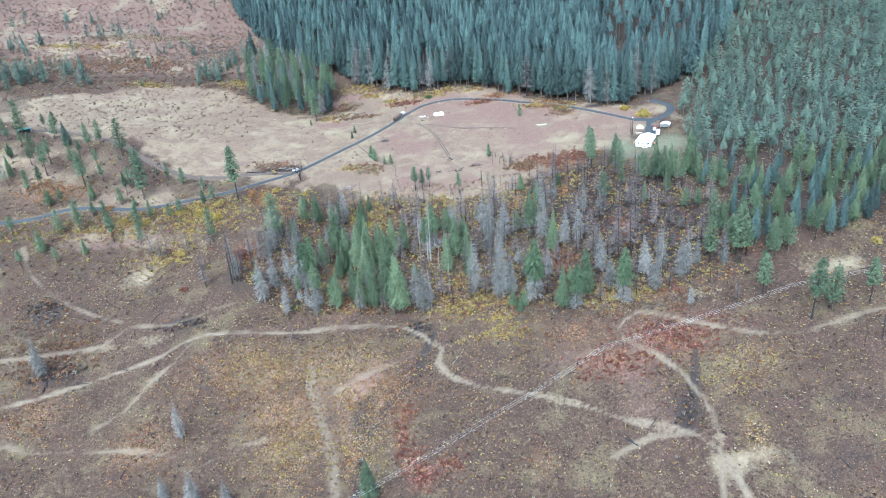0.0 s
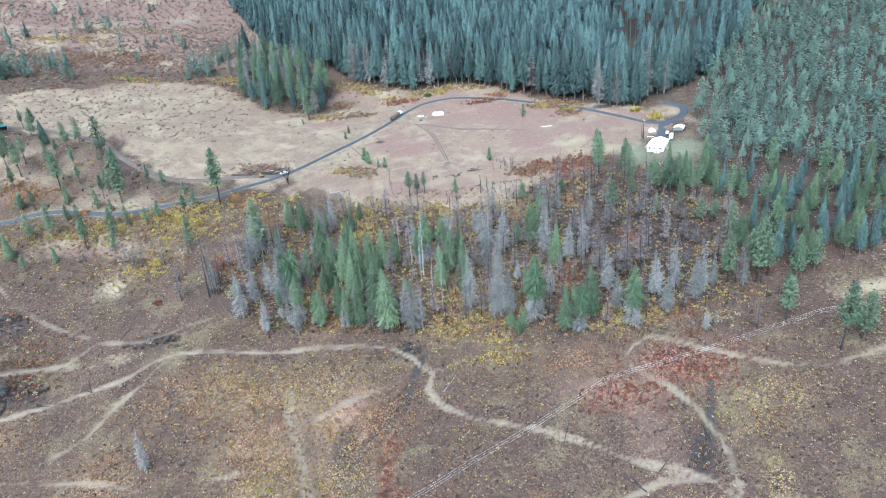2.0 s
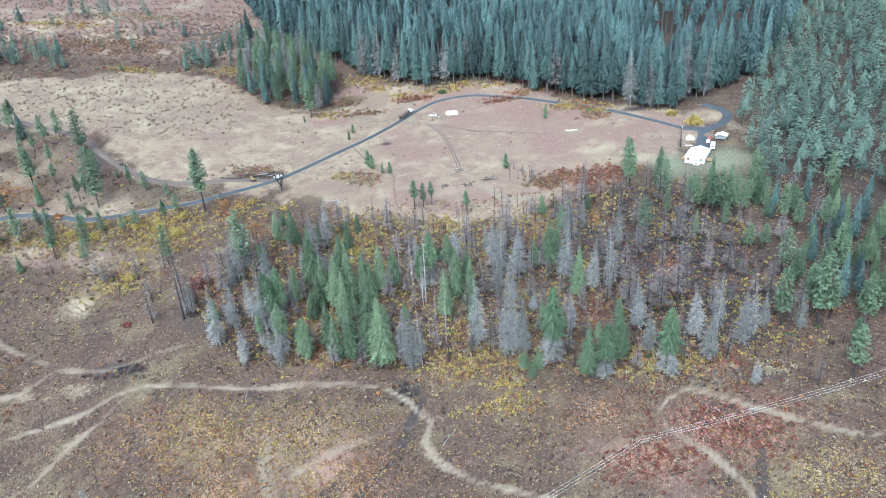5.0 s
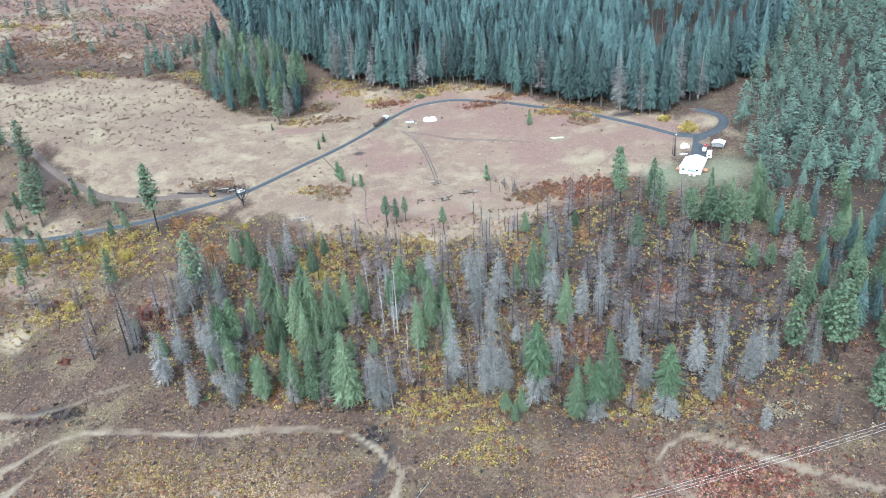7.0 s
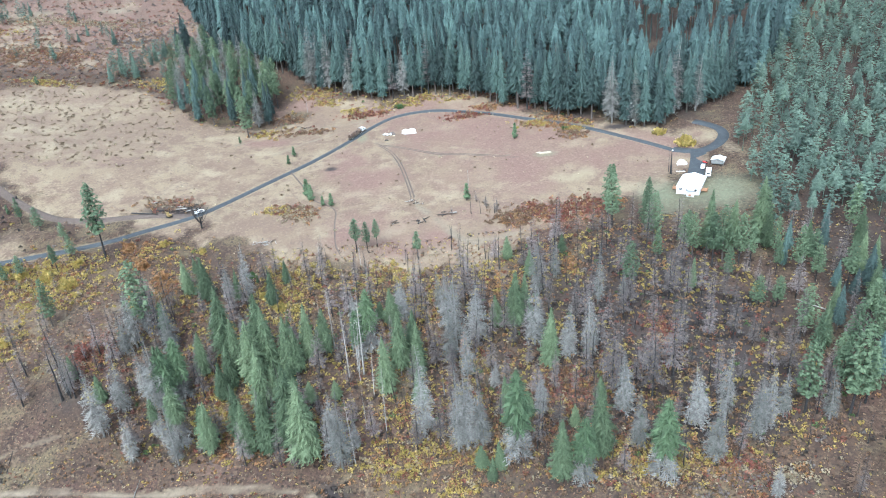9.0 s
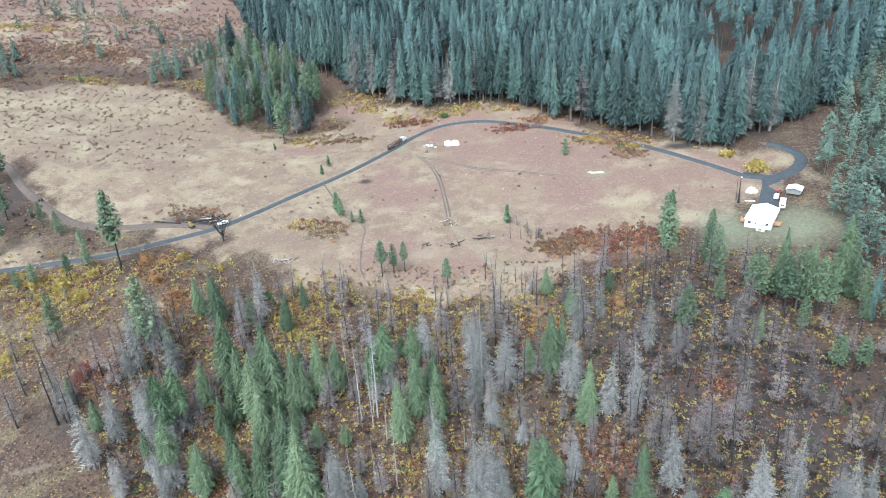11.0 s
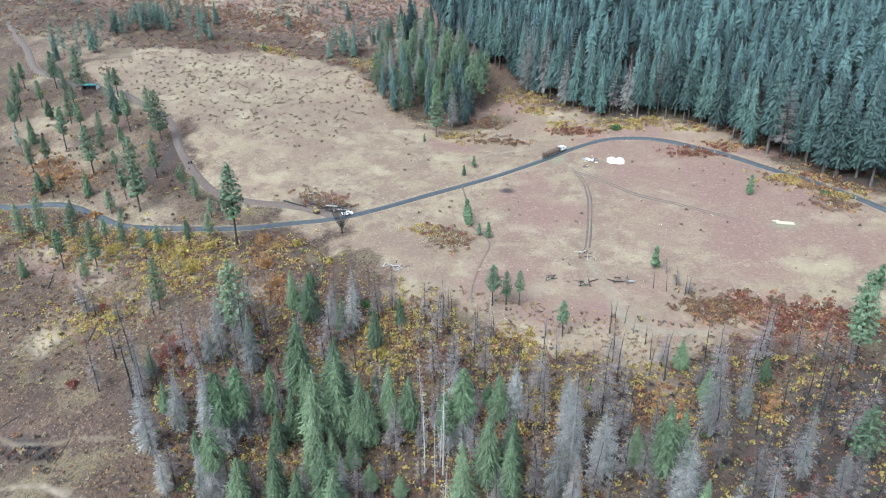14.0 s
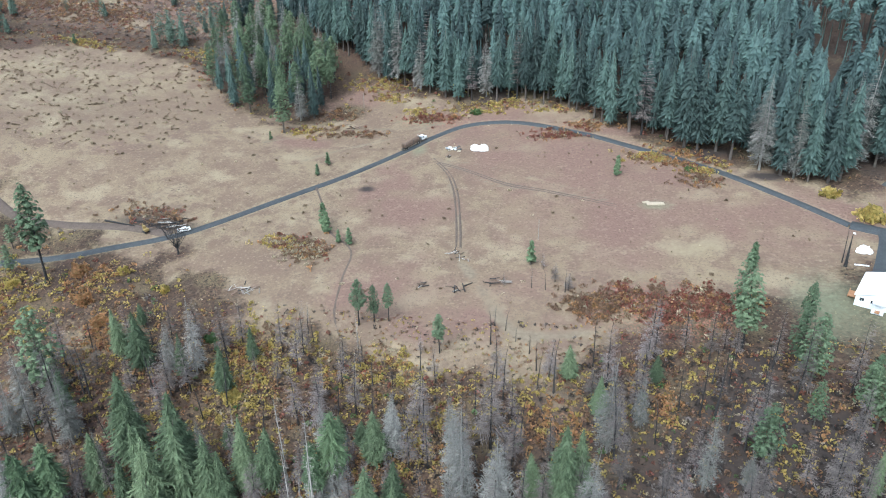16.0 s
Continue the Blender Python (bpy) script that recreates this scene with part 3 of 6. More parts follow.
    pale = np.maximum(np.where(field > 0.5, 0.7, 0.62) * pale * np.clip(1.7 * rough_noise(x, y, 13, 50) - 0.25, 0, 1), 0.35 * np.clip(rough_noise(x, y, 30, 12) * 3.4 - 2.0, 0, 1))
    pink = blobs(x, y, [(20, 600, 60, 26), (-34, 540, 18, 40), (-10, 462, 34, 9), (-241, 434, 40, 9), (-110, 650, 34, 16), (-27, 655, 14, 6), (60, 628, 40, 9), (5, 655, 30, 6), (-110, 606, 30, 12), (60, 488, 30, 10), (10, 468, 55, 16), (-95, 668, 22, 26), (-52, 560, 22, 40), (-40, 520, 16, 24), (30, 590, 70, 30), (-30, 620, 30, 14), (-60, 305, 30, 30)])
    pink = np.maximum(0.95 * pink * np.clip(1.8 * rough_noise(x, y, 16, 52) - 0.3, 0, 1), 0.45 * np.clip(rough_noise(x, y, 55, 15) * 3 - 1.6, 0, 1))
    east_field = field * np.clip((x + 75) / 30, 0, 1) * np.clip((y - 450 - 0.35 * x) / 40, 0, 1)
    pink = np.maximum(pink, 0.8 * east_field * np.clip(1.6 * rough_noise(x, y, 30, 57) - 0.2, 0.15, 1))
    pink = np.maximum(pink, 0.62 * far_burn)
    char_and_shade = np.maximum(char_and_shade, 0.4 * far_burn * np.clip(2.6 * rough_noise(x, y, 22, 95) - 0.9, 0, 1))
    pale = np.maximum(pale, 0.55 * far_burn * np.clip(2.4 * rough_noise(x, y, 26, 77) - 0.75, 0, 1))
    green = 0.7 * blobs(x, y, [(70, 553, 9, 5), (-46, 606, 5, 9), (150, 486, 30, 24), (122, 486, 16, 24), (-52, 640, 20, 4), (-58, 596, 4, 4)])
    green = np.maximum(green, 0.45 * np.clip(track * 1.2, 0, 1) * np.clip(2.2 * rough_noise(x, y, 10, 61) - 0.7, 0, 1))
    pale = np.maximum(pale, 0.55 * side * np.clip(2.6 * rough_noise(x, y, 18, 93) - 0.75, 0, 1))
    verge = np.clip(1.3 - road / 5.5, 0, 1)
    pale = np.maximum(pale, 0.5 * verge)
    gully = np.min([away(x, y, polyline(line, 4)) for line in GULLIES], axis=0)
    char_and_shade = np.maximum(char_and_shade, 0.95 * np.clip(1.3 - (gully + wobble) / 3.2, 0, 1))
    z = surface_height(x, y) - 0.25 * np.clip(track, 0, 1) - 0.9 * np.clip(1 - road / 4, 0, 1) - 1.4 * np.clip(1 - gully / 4, 0, 1)
    nx, ny = len(xs), len(ys)
    i = (np.arange(ny - 1)[:, None] * nx + np.arange(nx - 1)[None]).ravel()
    me = raw_mesh("ground", np.stack([x, y, z], 1), np.stack([i, i + 1, i + nx + 1, i + nx], 1), M_GROUND)
    fallen = {}
    for kind in ("yellow", "red", "orange"):
        patchy = 0.35 + 0.65 * np.clip(2.2 * rough_noise(x, y, 9, 70 + len(kind)) - 0.6, 0, 1)
        fallen[kind] = (0.8 if kind == "red" else 0.55) * patchy * blobs(x, y, [(cx, cy, rx * 1.05, ry * 1.05) for k, cx, cy, rx, ry in THICKETS if k == kind])
    for name, (r, g, b) in {"litter": (fallen["yellow"], fallen["red"], fallen["orange"]), "zone": (field, np.maximum(track, 0.55 * scar), char_and_shade), "tone": (pale, pink, green)}.items():
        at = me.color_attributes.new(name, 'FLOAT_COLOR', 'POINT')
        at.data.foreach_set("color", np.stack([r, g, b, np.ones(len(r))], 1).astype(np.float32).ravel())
    me.polygons.foreach_set("use_smooth", np.ones(len(me.polygons), bool))
    ob = new("ground", me)
    return tagged(ob, "burnt brown hillside and tan dry-grass meadow with worn dirt tracks", "ground", kind="structure")


build_ground()


def ribbon(name, line, half, material, label, lift=0.1, step=3.0):
    """A road laid on the land, with a crown and shoulders."""
    p = polyline(line, step)
    v, f = [], []
    across = (-half - 0.9, -half, 0, half, half + 0.9)
    for k, (x, y) in enumerate(p):
        a, b = p[max(k - 1, 0)], p[min(k + 1, len(p) - 1)]
        d = Vector((b[0] - a[0], b[1] - a[1])).normalized()
        for s, dz in zip(across, (-1.0, 0.0, 0.08, 0.0, -1.0)):
            px, py = x + d.y * s, y - d.x * s
            v.append((px, py, float(land(px, py)) + lift + dz))
    for k in range(len(p) - 1):
        for c in range(4):
            f.append((k * 5 + c, (k + 1) * 5 + c, (k + 1) * 5 + c + 1, k * 5 + c + 1))
    me = raw_mesh(name, v, [q[::-1] for q in f], material)
    return tagged(new(name, me), label, "road", kind="structure")


ribbon("road", ROAD, 1.15, M_ASPHALT, "narrow grey asphalt lane winding across the dry meadow")
ribbon("road_drive", DRIVE, 2.8, M_ASPHALT, "dark asphalt driveway curving round the yellow bush", 0.16, 2.0)
ribbon("road_yard", YARD, 4.0, M_ASPHALT, "dark asphalt apron in front of the white house", 0.22, 2.0)
M_DIRT = surface("brown_dirt_lane", (0.088, 0.065, 0.053), (0.122, 0.094, 0.078), 2.0, 0.95)
ribbon("road_dirt", FIELD_TRACK, 1.9, M_DIRT, "brown dirt lane along the edge of the dry meadow", 0.05)
ribbon("road_dirt_far", FAR_TRACK, 2.2, M_DIRT, "brown dirt lane climbing past the green-roofed shed", 0.05)
for s in (-0.85, 0.85):
    ribbon("road_rut", [(-37 + s, 597), (-26 + s, 582), (-18 + s, 563), (-11 + s, 535), (-7 + s, 515)], 0.3, M_DIRT, "worn wheel rut across the dry meadow", 0.02)
    ribbon("road_rut", [(-35, 593 + s), (-18, 585 + s), (4, 571 + s), (24, 564 + s), (47, 555 + s), (61, 549 + s)], 0.26, M_DIRT, "faint wheel rut across the dry meadow", 0.02)
ribbon("road_gully", [(-84, 557), (-74, 540), (-64, 521), (-50, 508), (-47, 489), (-43, 469), (-36, 456)], 0.4, M_DIRT, "narrow reddish eroded gully in the dry meadow", 0.02)

# ---- trees ----
def trunk_mesh(name, h, r, material, seed, sides=7, bend=0.25):
    g = np.random.default_rng(seed)
    v, f = [], []
    levels = 6
    off = np.zeros(2)
    for k in range(levels):
        u = k / (levels - 1)
        off = off + g.normal(0, bend, 2) * (k > 0)
        for s in range(sides):
            a = 2 * math.pi * s / sides
            w = r * (1 - 0.93 * u) * (1.25 if k == 0 else 1)
            v.append((off[0] * u + w * math.cos(a), off[1] * u + w * math.sin(a), -0.8 + (h + 0.8) * u))
    for k in range(levels - 1):
        for s in range(sides):
            a, b = k * sides + s, k * sides + (s + 1) % sides
            f.append((a, b, b + sides, a + sides))
    return raw_mesh(name, v, f, material)


def sprays(seed, h, lo, hi, reach, whorls, arms, fingers, broad, droop, power=0.85, gaps=0.0, side=0.0, stems=False, belly=0.0, hang=0.35, out=0.75):
    """Tiers of drooping boughs as fans of pointed sprays: triangles as an array n x 3 x 3."""
    g = np.random.default_rng(seed)
    tris = []
    lean = g.uniform(0, 2 * math.pi)
    for w in range(whorls):
        u = lo + (hi - lo) * (w + g.uniform(-0.3, 0.3)) / whorls
        k = (1 - (u - lo) / (hi - lo)) if hi > lo else 0
        k = min(max(k, 0.0), 1.0)
        r = reach * max(k, 0.03) ** power
        if belly:
            r *= 1 - belly * max(0.0, (k - 0.7) / 0.3)
        n = max(3, round(arms * (0.55 + 0.45 * k)))
        for a in range(n):
            if g.random() < gaps:
                continue
            t = 2 * math.pi * (a + g.uniform(-0.35, 0.35)) / n + w * 1.7
            length = r * g.uniform(0.7, 1.2) * (1 + side * math.cos(t - lean))
            d = np.array([math.cos(t), math.sin(t), g.uniform(-0.15, 0.2) + 0.35 * (1 - k)])
            s = np.array([-math.sin(t), math.cos(t), 0.0])
            roll = g.uniform(-0.9, 0.9)
            s = s * math.cos(roll) + np.array([0, 0, 1.0]) * math.sin(roll)
            root = np.array([0, 0, u * h])
            at = lambda q: root + d * length * q + np.array([0, 0, -droop * length * q * q])
            if stems:
                e = np.array([0, 0, 0.035 + 0.012 * length])
                tris += [(at(0) - e, at(0) + e, at(1.0))]
            for i in range(fingers):
                q = 0.22 + 0.78 * (i + g.uniform(0, 0.7)) / fingers
                way = (1 if i % 2 else -1) * g.uniform(0.5, 1.1)
                size = length * (0.46 - 0.25 * q) * g.uniform(0.75, 1.3)
                tip = at(q) + (d * out + s * way + np.array([0, 0, -hang])) * size
                wd = broad * length
                tris.append((at(max(0, q - wd)) , at(min(1.05, q + wd)), tip))
    return np.array(tris)


def boughs(seed, h, lo, reach, whorls, arms, twigs, droop=0.45, power=0.85, gaps=0.04, rough=0.2):
    """Whorls of flat drooping boughs, each a folded leaf shape with side twigs: triangles as an array n x 3 x 3."""
    g = np.random.default_rng(seed)
    up = np.array([0, 0, 1.0])
    tris = []
    bulge = g.uniform(0, 2 * math.pi)
    for w in range(whorls):
        u = lo + (1.02 - lo) * (w + g.uniform(-0.35, 0.35)) / whorls
        k = min(max((1.02 - u) / (1.02 - lo), 0.02), 1.0)
        r = reach * k ** power * (1 - 0.35 * max(0.0, (k - 0.75) / 0.25)) * g.uniform(1 - rough, 1 + rough)
        n = max(4, round(arms * (0.5 + 0.5 * k)))
        for a in range(n):
            if g.random() < gaps:
                continue
            t = 2 * math.pi * (a + g.uniform(-0.4, 0.4)) / n + w * 1.9
            length = max(0.3, r * g.uniform(0.7, 1.2) * (1 + 0.13 * math.cos(t - bulge)))
            d = np.array([math.cos(t), math.sin(t), 0.0])
            s = np.array([-math.sin(t), math.cos(t), 0.0])
            root = up * (u * h + g.normal(0, 0.15))
            rise = 0.1 + 0.5 * (1 - k)
            at = lambda q: root + d * length * q + up * length * (rise * q - droop * q * q)
            wide = length * g.uniform(0.08, 0.13)
            fold = up * wide * 0.55
            for e in (-1, 1):
                tris.append((at(0.1), at(0.55) + s * wide * e - fold, at(1.0)))
            for i in range(twigs):
                q = 0.35 + 0.6 * (i + g.uniform(0, 0.8)) / twigs
                e = 1 if i % 2 else -1
                size = length * (0.4 - 0.22 * q) * g.uniform(0.8, 1.3)
                tip = at(q) + (d * 0.6 + s * e * 0.85 - up * g.uniform(0.2, 0.75)) * size
                tris.append((at(q - 0.05), at(q + 0.05), tip))
    return np.array(tris)


def puffs(seed, h, lo, reach, clumps, blades, size):
    """Rounded tufts of needles at the ends of boughs."""
    g = np.random.default_rng(seed)
    tris = []
    for c in range(clumps):
        u = lo + (1 - lo) * (c + g.uniform(0, 1)) / clumps
        k = (u - lo) / (1 - lo)
        r = reach * (0.5 + 0.5 * math.sin(min(1.0, k * 1.6 + 0.25) * math.pi * 0.95)) * math.sqrt(max(0.03, 1 - k ** 1.7))
        t = g.uniform(0, 2 * math.pi)
        q = g.uniform(0.25, 1.0) * r
        mid = np.array([q * math.cos(t), q * math.sin(t), u * h + g.normal(0, 0.5)])
        e = size * g.uniform(0.75, 1.35) * (1 - 0.35 * k)
        for b in range(blades):
            d = g.normal(0, 1, 3) * np.array([1, 1, 0.75])
            d /= np.linalg.norm(d) + 1e-6
            n = np.cross(d, g.normal(0, 1, 3))
            n /= np.linalg.norm(n) + 1e-6
            a = mid + d * e * 0.12
            tris.append((a - n * e * 0.26, a + n * e * 0.26, mid + d * e * g.uniform(0.8, 1.15)))
        foot = np.array([0, 0, u * h - 0.25 * q - 0.3])
        z = np.array([0, 0, 0.09])
        tris.append((foot - z, foot + z, mid))
    return np.array(tris)


def skirts(seed, h, lo, reach, tiers, points, power=0.8, rough=0.25, droop=0.42, notch=0.54):
    """A conifer's mass as overlapping ragged tiers, each a star of drooping boughs: triangles as an array n x 3 x 3."""
    g = np.random.default_rng(seed)
    tris = []
    step = (1.0 - lo) / tiers
    for w in range(tiers):
        u = lo + step * (w + g.uniform(-0.2, 0.2))
        k = min(max((1.0 - u) / (1.0 - lo), 0.05), 1.0)
        r = reach * k ** power * (1 - 0.3 * max(0.0, (k - 0.8) / 0.2)) * g.uniform(1 - 0.5 * rough, 1 + 0.5 * rough)
        n = max(5, round(points * (0.45 + 0.55 * k)))
        top = np.array([g.normal(0, 0.08) * r, g.normal(0, 0.08) * r, min(1.0, u + step * 1.35) * h])
        ring, turn, lean, tilt = [], g.uniform(0, 6.28), g.uniform(0, 6.28), g.uniform(0, 0.12)
        for a in range(2 * n):
            t = turn + math.pi * (a + g.uniform(-0.35, 0.35)) / n
            q = r * (g.uniform(1 - rough, 1 + rough) if a % 2 == 0 else g.uniform(notch - 0.12, notch + 0.12))
            dip = tilt * q * math.cos(t - lean) + g.normal(0, 0.22) * step * h
            ring.append(np.array([q * math.cos(t), q * math.sin(t), u * h - droop * q * g.uniform(0.5, 1.25) + dip + (0.0 if a % 2 == 0 else 0.45 * (1 - notch) * r)]))
        tris += [(top, ring[a], ring[(a + 1) % (2 * n)]) for a in range(2 * n)]
    return np.array(tris)


def domes(seed, h, lo, reach, clumps, size, points=7):
    """A pine's crown as many ragged umbrellas of needles, set on boughs round the stem."""
    g = np.random.default_rng(seed)
    up = np.array([0, 0, 1.0])
    tris = []
    for c in range(clumps):
        u = lo + (1 - lo) * (c + g.uniform(0, 1)) / clumps
        k = (u - lo) / (1 - lo)
        r = reach * min(1.0, 0.55 + 1.6 * k) * math.sqrt(max(0.02, 1 - k ** 1.5))
        t, e = g.uniform(0, 2 * math.pi), size * g.uniform(0.7, 1.3) * (1 - 0.4 * k)
        q = r * math.sqrt(g.uniform(0.05, 1.0))
        side = np.array([math.cos(t), math.sin(t), 0.0])
        mid = side * q + up * (u * h + g.normal(0, 0.4))
        axis = side * g.uniform(0.3, 0.9) + up
        axis /= np.linalg.norm(axis)
        a = np.cross(axis, g.normal(0, 1, 3))
        a /= np.linalg.norm(a)
        b = np.cross(axis, a)
        peak = mid + axis * e * 0.38
        ring = []
        for i in range(points):
            w = 2 * math.pi * (i + g.uniform(-0.3, 0.3)) / points
            ring.append(mid + (a * math.cos(w) + b * math.sin(w)) * e * g.uniform(0.55, 1.3) - axis * e * g.uniform(0, 0.35))
        tris += [(peak, ring[i], ring[(i + 1) % points]) for i in range(points)]
        if q > 0.3 * reach:
            foot = up * (u * h - 0.3 * q - 0.3)
            tris.append((foot - up * 0.1, foot + up * 0.1, mid))
    return np.array(tris)


def soup(name, tris, material):
    return raw_mesh(name, tris.reshape(-1, 3), np.arange(len(tris) * 3).reshape(-1, 3), material)


TREE_H = 30.0
TREE_TEXT = {
    "fir_tree": ("dense green conifer with drooping tiered boughs on the slope", "fir tree", "firs of the burnt stand"),
    "forest_fir": ("tall dark green forest conifer at the wood's edge", "fir tree", "firs at the forest edge"),
    "pine_tree": ("tall green pine with a bare lower trunk and tufted crown", "pine tree", "scattered pines"),
    "dead_fir": ("dead conifer with dense weathered grey branches", "dead tree", "dead grey firs"),
    "scorched_fir": ("half-dead conifer, green at the top with grey bare lower boughs", "fir tree", "half-dead firs"),
    "pale_snag": ("slender bleached dead trunk with short broken twigs", "dead tree", "bleached snags"),
    "burnt_snag": ("charred black trunk with a few thin bare branches", "burnt tree", "charred snags"),
    "mauve_snag": ("fire-killed tree with a haze of fine grey-mauve twigs", "dead tree", "fire-killed trees"),
    "rust_fir": ("fire-killed conifer with rust-brown needles still on it", "dead tree", "rust-brown firs"),
    "pine_sapling": ("small bright green young pine standing alone in dry grass", "young pine", "young pines")}


def tree_parts(kind, v, ob):
    s = 100 + 17 * v
    if kind in ("fir_tree", "forest_fir"):
        part("trunk", trunk_mesh("trunk", TREE_H * 0.97, 0.42, M_BARK, s), None, ob, "brown bark trunk")
        lo = (0.10, 0.16, 0.07, 0.22)[v % 4]
        if kind == "fir_tree":
            reach = (6.6, 7.2, 5.9, 6.8)[v % 4]
            crown = np.concatenate([skirts(s + 5, TREE_H, lo, 0.8 * reach, 24, 16, 0.8, 0.2, 0.45, 0.66), boughs(s, TREE_H, lo, reach, 36, 12, 5, 0.5, 0.8)])
        else:
            reach = (4.9, 5.3, 4.4, 5.1)[v % 4]
            crown = np.concatenate([skirts(s + 5, TREE_H, lo + 0.05, 0.9 * reach, 20, 14, 0.8, 0.2, 0.5, 0.66), boughs(s, TREE_H, lo + 0.05, reach, 30, 8, 4, 0.55, 0.85)])
        part("crown", soup("crown", crown, M_NEEDLE if kind == "fir_tree" else M_FOREST_HAZE), None, ob)
    elif kind == "pine_tree":
        part("trunk", trunk_mesh("trunk", TREE_H * 0.95, 0.45, M_BARK if v % 2 else M_BLACK, s), None, ob, "dark bare trunk, scorched at the foot")
        part("crown", soup("crown", np.concatenate([domes(s, TREE_H, (0.30, 0.24, 0.42)[v % 3], (5.5, 6.2, 4.9)[v % 3], 230, 0.95, 5), puffs(s + 1, TREE_H, (0.30, 0.24, 0.42)[v % 3], (5.9, 6.6, 5.2)[v % 3], 60, 9, 1.1)]), M_PINE), None, ob)
        part("bare_crown", soup("bare_crown", sprays(s + 3, TREE_H, 0.16, 0.4, 1.6, 5, 4, 2, 0.03, 0.2, 0.3, 0.2, stems=True), M_BURNTWIG), None, ob, "short dead side twigs")
    elif kind == "pine_sapling":
        part("trunk", trunk_mesh("trunk", TREE_H * 0.9, 0.8, M_BARK, s), None, ob)
        part("crown", soup("crown", np.concatenate([domes(s, TREE_H, 0.14, 5.6, 44, 3.2), puffs(s, TREE_H, 0.14, 6.3, 30, 10, 3.6)]), M_YOUNG), None, ob)
    elif kind == "dead_fir":
        part("trunk", trunk_mesh("trunk", TREE_H, 0.36, M_DEADTWIG, s), None, ob, "grey bare trunk")
        part("bare_crown", soup("bare_crown", sprays(s, TREE_H, 0.13, 1.0, (4.5, 5.1, 3.8, 4.8)[v % 4], 40, 10, 9, 0.012, 0.5, 0.72, 0.08, 0.15, stems=True, belly=0.25), M_DEADTWIG), None, ob)
    elif kind == "scorched_fir":
        part("trunk", trunk_mesh("trunk", TREE_H, 0.38, M_BARK, s), None, ob)
        part("crown", soup("crown", np.concatenate([skirts(s, TREE_H, (0.5, 0.38)[v % 2], 4.4, 11, 9, 0.6), boughs(s, TREE_H, (0.5, 0.38)[v % 2], 5.2, 26, 12, 5, 0.45, 0.6)]), M_YOUNG if v % 2 else M_NEEDLE), None, ob, "living green top")
        part("bare_crown", soup("bare_crown", sprays(s + 2, TREE_H, 0.12, 0.75, 4.2, 24, 10, 9, 0.013, 0.5, 0.45, 0.1, stems=True), M_DEADTWIG), None, ob, "bare grey lower boughs")
    elif kind == "rust_fir":
        part("trunk", trunk_mesh("trunk", TREE_H, 0.38, M_BARK, s), None, ob)
        part("crown", soup("crown", boughs(s, TREE_H, 0.1, 5.0, 26, 9, 4, 0.4, 0.8, 0.2), M_RUST), None, ob, "withered rust-brown needles")
    elif kind == "pale_snag":
        part("trunk", trunk_mesh("trunk", TREE_H, 0.22, M_SILVER, s), None, ob)
        part("bare_crown", soup("bare_crown", sprays(s, TREE_H, 0.2, 1.0, 1.3, 24, 5, 2, 0.05, 0.35, 0.3, 0.2, stems=True), M_SILVER), None, ob)
    elif kind == "burnt_snag":
        part("trunk", trunk_mesh("trunk", TREE_H, 0.42, M_BLACK, s, bend=0.5), None, ob)
        part("bare_crown", soup("bare_crown", sprays(s, TREE_H, 0.35, 1.0, 2.0, 14, 4, 2, 0.02, -0.1, 0.5, 0.25, stems=True), M_BURNTWIG), None, ob)
    elif kind == "mauve_snag":
        part("trunk", trunk_mesh("trunk", TREE_H, 0.34, M_BLACK, s, bend=0.4), None, ob)
        part("bare_crown", soup("bare_crown", sprays(s, TREE_H, 0.22, 1.0, (3.9, 3.2, 4.4)[v % 3], 24, 7, 8, 0.013, 0.15, 0.55, 0.1, stems=True), M_BURNTWIG), None, ob)


VARIANTS = {"rust_fir": 1, "fir_tree": 4, "forest_fir": 4, "pine_tree": 3, "dead_fir": 4, "scorched_fir": 2, "pale_snag": 3, "burnt_snag": 3, "mauve_snag": 3, "pine_sapling": 2}
MODELS, PLANTED = {}, []
PICK = np.random.default_rng(5)


def plant(kind, x, y, h, lean=1.0):
    v = int(PICK.integers(VARIANTS[kind]))
    wide = h / TREE_H * PICK.uniform(0.88, 1.15) * (1.0 if h > 14 or kind == "pine_sapling" else 1.25)
    m = pose(x, y, zt(x, y) - 0.1, PICK.normal(0, lean), PICK.normal(0, lean), PICK.uniform(0, 360)) @ Matrix.Diagonal((wide, wide, h / TREE_H, 1))
    PLANTED.append((x, y))
    if (kind, v) in MODELS:
        model = MODELS[kind, v]
        return copy_thing(model, m @ Matrix.Diagonal((1 / model.scale.x, 1 / model.scale.y, 1 / model.scale.z, 1)))
    ob = thing(kind, Matrix.Identity(4), *TREE_TEXT[kind])
    tree_parts(kind, v, ob)
    ob.matrix_basis = m
    for p in ob.children:
        if p.name.startswith("bare_crown"):
            tagged(p, kind="stuff")
    MODELS[kind, v] = ob
    return ob


def far_from_others(x, y, gap):
    return all((x - a) ** 2 + (y - b) ** 2 > gap * gap for a, b in PLANTED)


